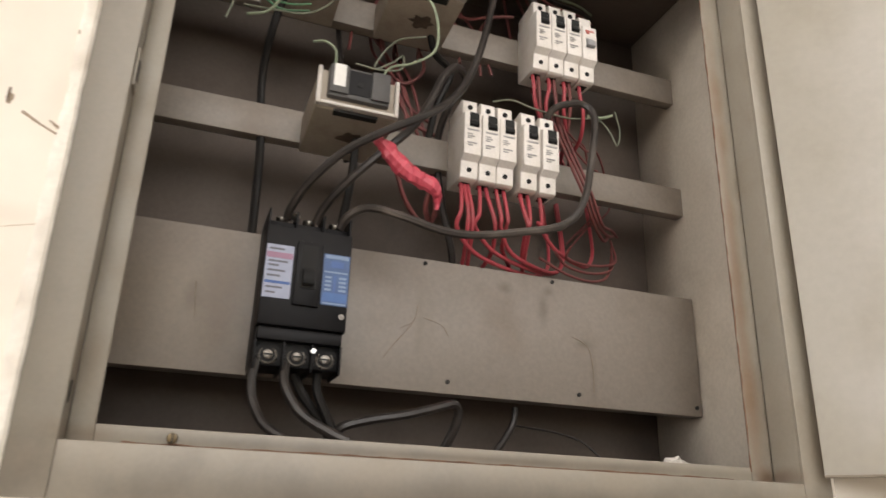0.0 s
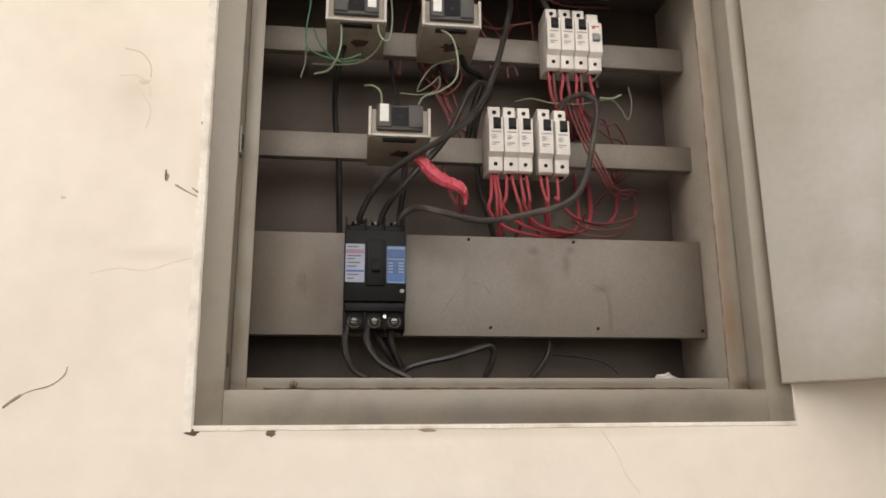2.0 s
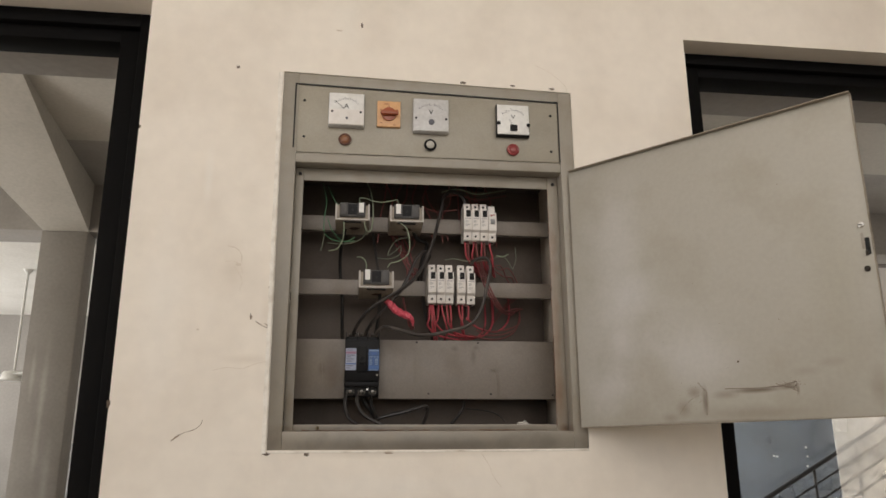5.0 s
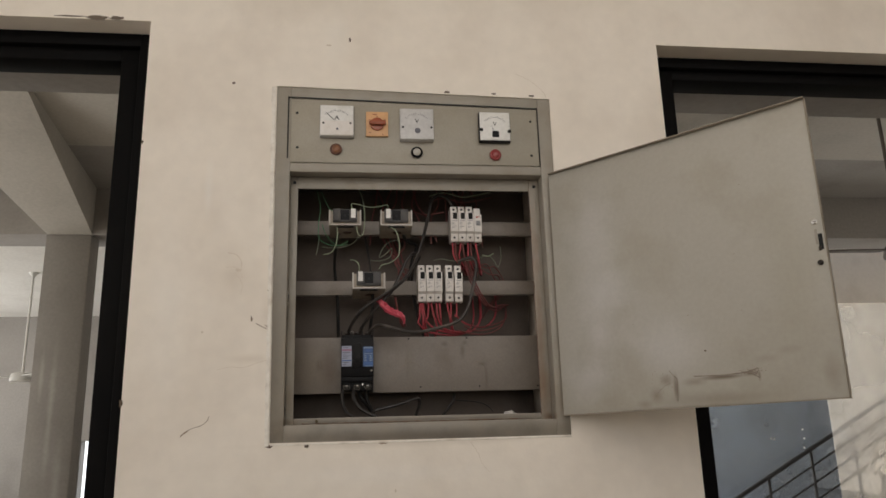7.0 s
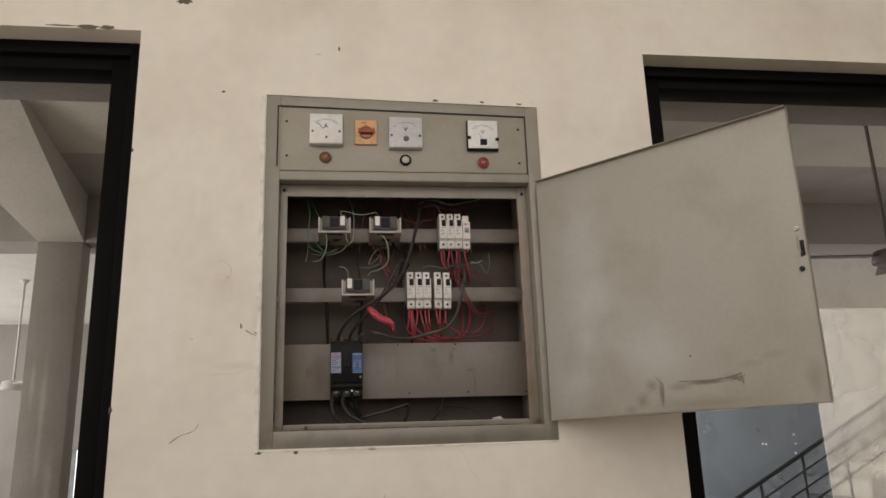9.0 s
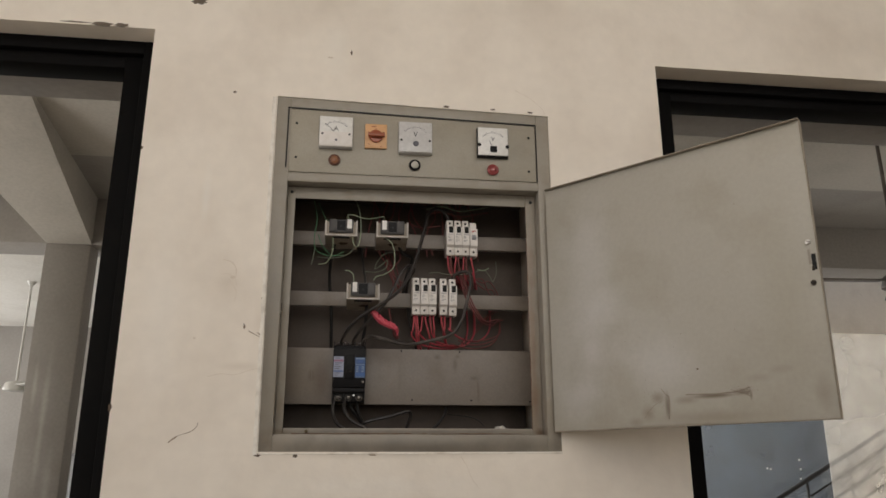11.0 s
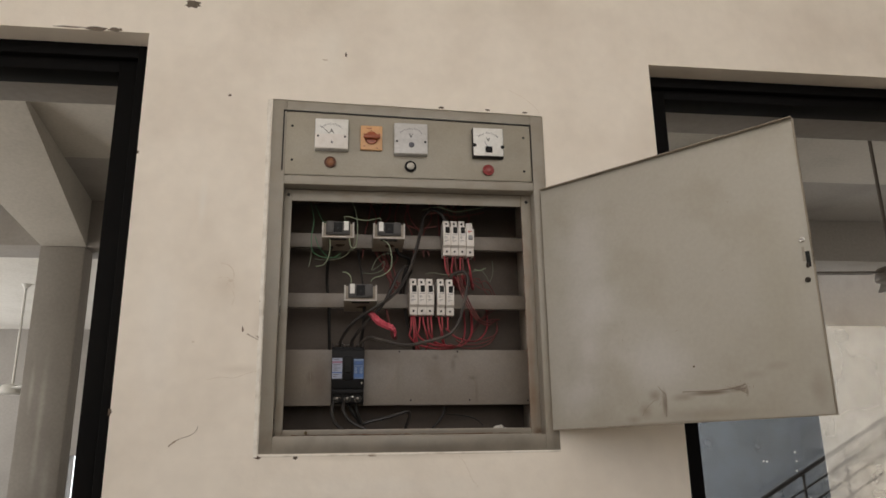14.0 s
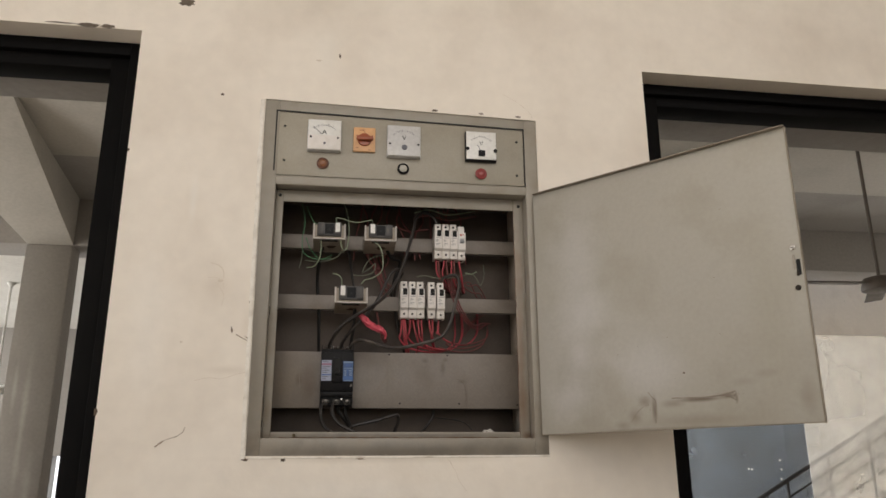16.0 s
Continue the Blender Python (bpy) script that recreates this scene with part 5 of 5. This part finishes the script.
# loose loops at the right of the upper breakers
for i in range(3):
    x = 0.52 + rng.uniform(0, 0.03)
    points = [(0.495 + rng.uniform(0, 0.02), 0.15, 1.67 + rng.uniform(-0.015, 0.01)), (x, 0.165, 1.645 + rng.uniform(-0.015, 0.015)), (x + 0.025, 0.175, 1.65 + rng.uniform(-0.02, 0.02)),
              (x + 0.035 + rng.uniform(0, 0.03), 0.195, 1.63), (x + 0.035 + rng.uniform(0, 0.03), 0.208, 1.59), (x + 0.01, 0.212, 1.53 + rng.uniform(-0.02, 0.02))]
    cable("wire", points, 0.0014, DULLRED, "thin red wire looped at the cabinet's back", "wire", "red wires")
for i in range(3):
    x = 0.480 + 0.006 * i
    points = [(x, 0.130, 1.665), (x + 0.006, 0.122, 1.63), (x + 0.018, 0.115, 1.59), (x + 0.034, 0.118, 1.56), (x + 0.06, 0.14, 1.535), (x + 0.095, 0.175, 1.53 + 0.008 * i), (x + 0.12, 0.20, 1.55)]
    cable("wire", points, 0.0019, DULLRED, "dull brown-red wire passing over the rail", "wire", "red wires")
# soft strands reaching to the right at the back
for i in range(3):
    z = 1.470 + 0.010 * i
    points = [(0.455 + 0.02 * i, 0.118, z), (0.50, 0.135, z - 0.008), (0.545, 0.155, z - 0.004), (0.585 + 0.006 * i, 0.185, z + 0.018), (0.605, 0.205, z + 0.055)]
    cable("wire", points, 0.0016, DULLRED, "thin dull red wire in a wide arc", "wire", "red wires")
# wires rising behind the upper rail to the top entry
for i in range(13):
    x = 0.23 + 0.026 * i + rng.uniform(-0.012, 0.012)
    top = x + rng.uniform(-0.05, 0.05)
    points = [(x, 0.155, 1.735 + rng.uniform(-0.03, 0.02)), (x + rng.uniform(-0.015, 0.015), 0.16, 1.78), (top, 0.175, 1.83), (top + rng.uniform(-0.02, 0.02), 0.19, 1.882)]
    cable("wire", points, 0.0019, DULLRED, "dull red wire rising to the cabinet's top", "wire", "red wires")
for i in range(3):
    z = 1.822 + 0.008 * i
    points = [(0.39, 0.12, z), (0.43, 0.11, z + 0.006), (0.48, 0.12, z - 0.002), (0.53, 0.14, z + 0.012), (0.57, 0.17, z + 0.03)]
    cable("wire", points, 0.0016, (DULLRED, CABLEGREY, PALEGREEN)[i], "thin wire strung above the upper breakers", "wire", "red wires")
points = [(0.43, 0.13, 1.795), (0.40, 0.14, 1.793), (0.38, 0.155, 1.795), (0.35, 0.17, 1.81)]
cable("wire", points, 0.0019, DULLRED, "red wire crossing beside the upper breakers", "wire", "red wires")

# a dusty bundle behind the lowest fuse base
for i in range(4):
    x = 0.272 + 0.009 * i
    points = [(x + rng.uniform(-0.02, 0.02), 0.195, 1.80), (x + rng.uniform(-0.01, 0.015), 0.185, 1.74), (x + 0.012, 0.172, 1.69 + rng.uniform(-0.01, 0.01)), (x + 0.02 + rng.uniform(0, 0.02), 0.165, 1.65), (x + 0.035, 0.17, 1.615), (x + 0.05 + rng.uniform(0, 0.03), 0.19, 1.58)]
    cable("wire", points, 0.0019, DULLRED, "dull red wire in a dusty bundle behind a fuse base", "wire", "red wires")

# crumpled scrap of paper on the cabinet's bottom
bm = bmesh.new()
bmesh.ops.create_icosphere(bm, subdivisions=3, radius=0.011, matrix=Matrix.Translation((0.573, 0.062, 1.250)) @ Matrix.Diagonal((1.5, 0.6, 0.7, 1)))
for v in bm.verts:
    v.co += 0.008 * noise.noise_vector(v.co * 120)
solid("paper_scrap", bm, PAPER, "crumpled white paper scrap on the cabinet bottom", "paper", smooth=False)

# ---- plaster round the cabinet, chips and marks on the wall ----
def ragged(name, start, end, width, thick, seed, mat=EDGE, label="rough white plaster edge beside the cabinet"):
    """A lumpy strip of plaster on the wall's face along a line in x and z."""
    a, b = Vector((start[0], 0, start[1])), Vector((end[0], 0, end[1]))
    n = max(12, int((b - a).length / 0.008))
    way = (b - a).normalized()
    side = Vector((-way.z, 0, way.x))
    bm, last = bmesh.new(), None
    for i in range(n + 1):
        p = a.lerp(b, i / n)
        w = width * (1 + 0.35 * noise.noise(Vector((i * 0.13, seed, 0))) + 0.25 * noise.noise(Vector((i * 0.61, seed, 3)))) + 0.001
        h = thick * (1 + 0.6 * noise.noise(Vector((i * 0.31, seed, 5))))
        row = [bm.verts.new(p - side * w + Vector((0, 0.002, 0))), bm.verts.new(p - side * w * 0.5 + Vector((0, -h, 0))), bm.verts.new(p + side * w * 0.1 + Vector((0, -h * 0.7, 0))), bm.verts.new(p + side * w * 0.3 + Vector((0, 0.002, 0)))]
        if last:
            for j in range(3):
                bm.faces.new((last[j], last[j + 1], row[j + 1], row[j]))
        last = row
    return solid(name, bm, mat, label, "plaster edge", "structure")


ragged("trim_plaster_left", (-0.016, 2.090), (-0.0085, 1.190), 0.0105, 0.0016, 1)
ragged("trim_plaster_bottom", (-0.004, 1.194), (0.709, 1.196), 0.0045, 0.0011, 4)


def chip(name, x, z, w, h, mat, seed, label, depth=0.0012, turn=0.0):
    """An uneven patch a hair proud of the plaster."""
    rng = random.Random(seed)
    bm = bmesh.new()
    n = 18
    rim = []
    for i in range(n):
        a = 2 * math.pi * i / n
        r = 0.55 + 0.45 * rng.random()
        u, v = w / 2 * r * math.cos(a), h / 2 * r * math.sin(a)
        rim.append(bm.verts.new((x + u * math.cos(turn) - v * math.sin(turn), -0.0003, z + u * math.sin(turn) + v * math.cos(turn))))
    mid = bm.verts.new((x, -depth, z))
    for i in range(n):
        bm.faces.new((rim[i], rim[(i + 1) % n], mid))
    return solid(name, bm, mat, label, "wall mark", "structure", smooth=False)


MARK = "small dark scuff on the cream wall"
chip("wall_mark", -0.234, 2.360, 0.050, 0.030, RAWPLASTER, 1, "broken patch of bare plaster on the wall")
chip("wall_mark", 0.174, 2.233, 0.0065, 0.017, DIRT, 2, MARK)
chip("wall_mark", -0.122, 2.098, 0.011, 0.009, DIRT, 3, MARK)
chip("wall_mark", -0.018, 1.553, 0.005, 0.010, SCUFF, 4, MARK)
chip("wall_mark", -0.018, 1.466, 0.020, 0.004, SCUFF, 5, MARK, turn=-0.6)
chip("wall_mark", -0.055, 1.484, 0.006, 0.014, SCUFF, 6, MARK)
chip("wall_mark", -0.168, 1.455, 0.009, 0.006, CRACK, 7, MARK)
chip("wall_mark", -0.090, 1.604, 0.018, 0.010, CRACK, 8, MARK)
chip("wall_mark", 0.431, 2.089, 0.022, 0.008, RAWPLASTER, 10, "chipped plaster above the cabinet")
chip("wall_mark", 0.557, 2.088, 0.016, 0.007, RAWPLASTER, 11, "chipped plaster above the cabinet")
chip("wall_mark", 0.660, 2.085, 0.018, 0.008, RAWPLASTER, 12, "chipped plaster above the cabinet")
chip("wall_mark", -0.006, 1.190, 0.024, 0.010, DIRT, 13, "dirty plaster at the cabinet's corner")
chip("wall_mark", 0.079, 1.188, 0.014, 0.010, RAWPLASTER, 14, "chipped plaster below the cabinet")
chip("wall_mark", 0.255, 1.190, 0.022, 0.005, SCUFF, 15, "dirty plaster below the cabinet")
chip("wall_mark", 0.283, 1.084, 0.006, 0.010, CRACK, 16, MARK)
chip("wall_mark", -0.425, 2.271, 0.045, 0.014, RAWPLASTER, 17, "broken plaster over the doorway")
chip("wall_mark", -0.470, 2.271, 0.075, 0.016, RAWPLASTER, 18, "broken plaster over the doorway")
chip("wall_mark", -0.540, 2.272, 0.11, 0.006, RAWPLASTER, 19, "broken plaster over the doorway")
chip("wall_mark", -0.339, 1.293, 0.010, 0.022, DIRT, 20, "chipped plaster beside the doorway")
chip("wall_mark", -0.336, 1.93, 0.007, 0.012, DIRT, 21, "chipped plaster beside the doorway")
chip("wall_mark", 0.119, 2.215, 0.020, 0.006, CRACK, 22, MARK)


def crack(points, r=0.0006, mat=CRACK):
    pts = [(x + 0.003 * noise.noise(Vector((x * 60, z * 60, 1))), 0.0002, z + 0.003 * noise.noise(Vector((x * 60, z * 60, 9)))) for x, z in points]
    return solid("wall_crack", tube(pts, r, rings=5, wobble=0.6), mat, "hairline crack in the cream plaster", "wall crack", "structure")


crack([(-0.205, 1.217), (-0.196, 1.222), (-0.188, 1.231)], 0.0015, SCUFF)
crack([(-0.196, 1.222), (-0.180, 1.234), (-0.161, 1.241), (-0.147, 1.250), (-0.143, 1.260)], 0.0008, SCUFF)
crack([(-0.057, 1.492), (-0.055, 1.481)], 0.0013, DIRT)
crack([(-0.046, 1.475), (-0.030, 1.466), (-0.016, 1.459)], 0.0012, SCUFF)
crack([(-0.116, 1.648), (-0.096, 1.642), (-0.085, 1.628), (-0.083, 1.612)], 0.0010)
crack([(-0.130, 1.366), (-0.10, 1.372), (-0.07, 1.370), (-0.04, 1.38), (-0.018, 1.386)], 0.0006)
crack([(0.462, 1.189), (0.478, 1.16), (0.488, 1.14), (0.503, 1.117)])
crack([(-0.12, 1.61), (-0.10, 1.612), (-0.085, 1.60), (-0.080, 1.585)])
crack([(-0.10, 1.60), (-0.08, 1.57), (-0.083, 1.545)])
crack([(0.62, 2.15), (0.66, 2.13), (0.69, 2.10), (0.70, 2.085)])
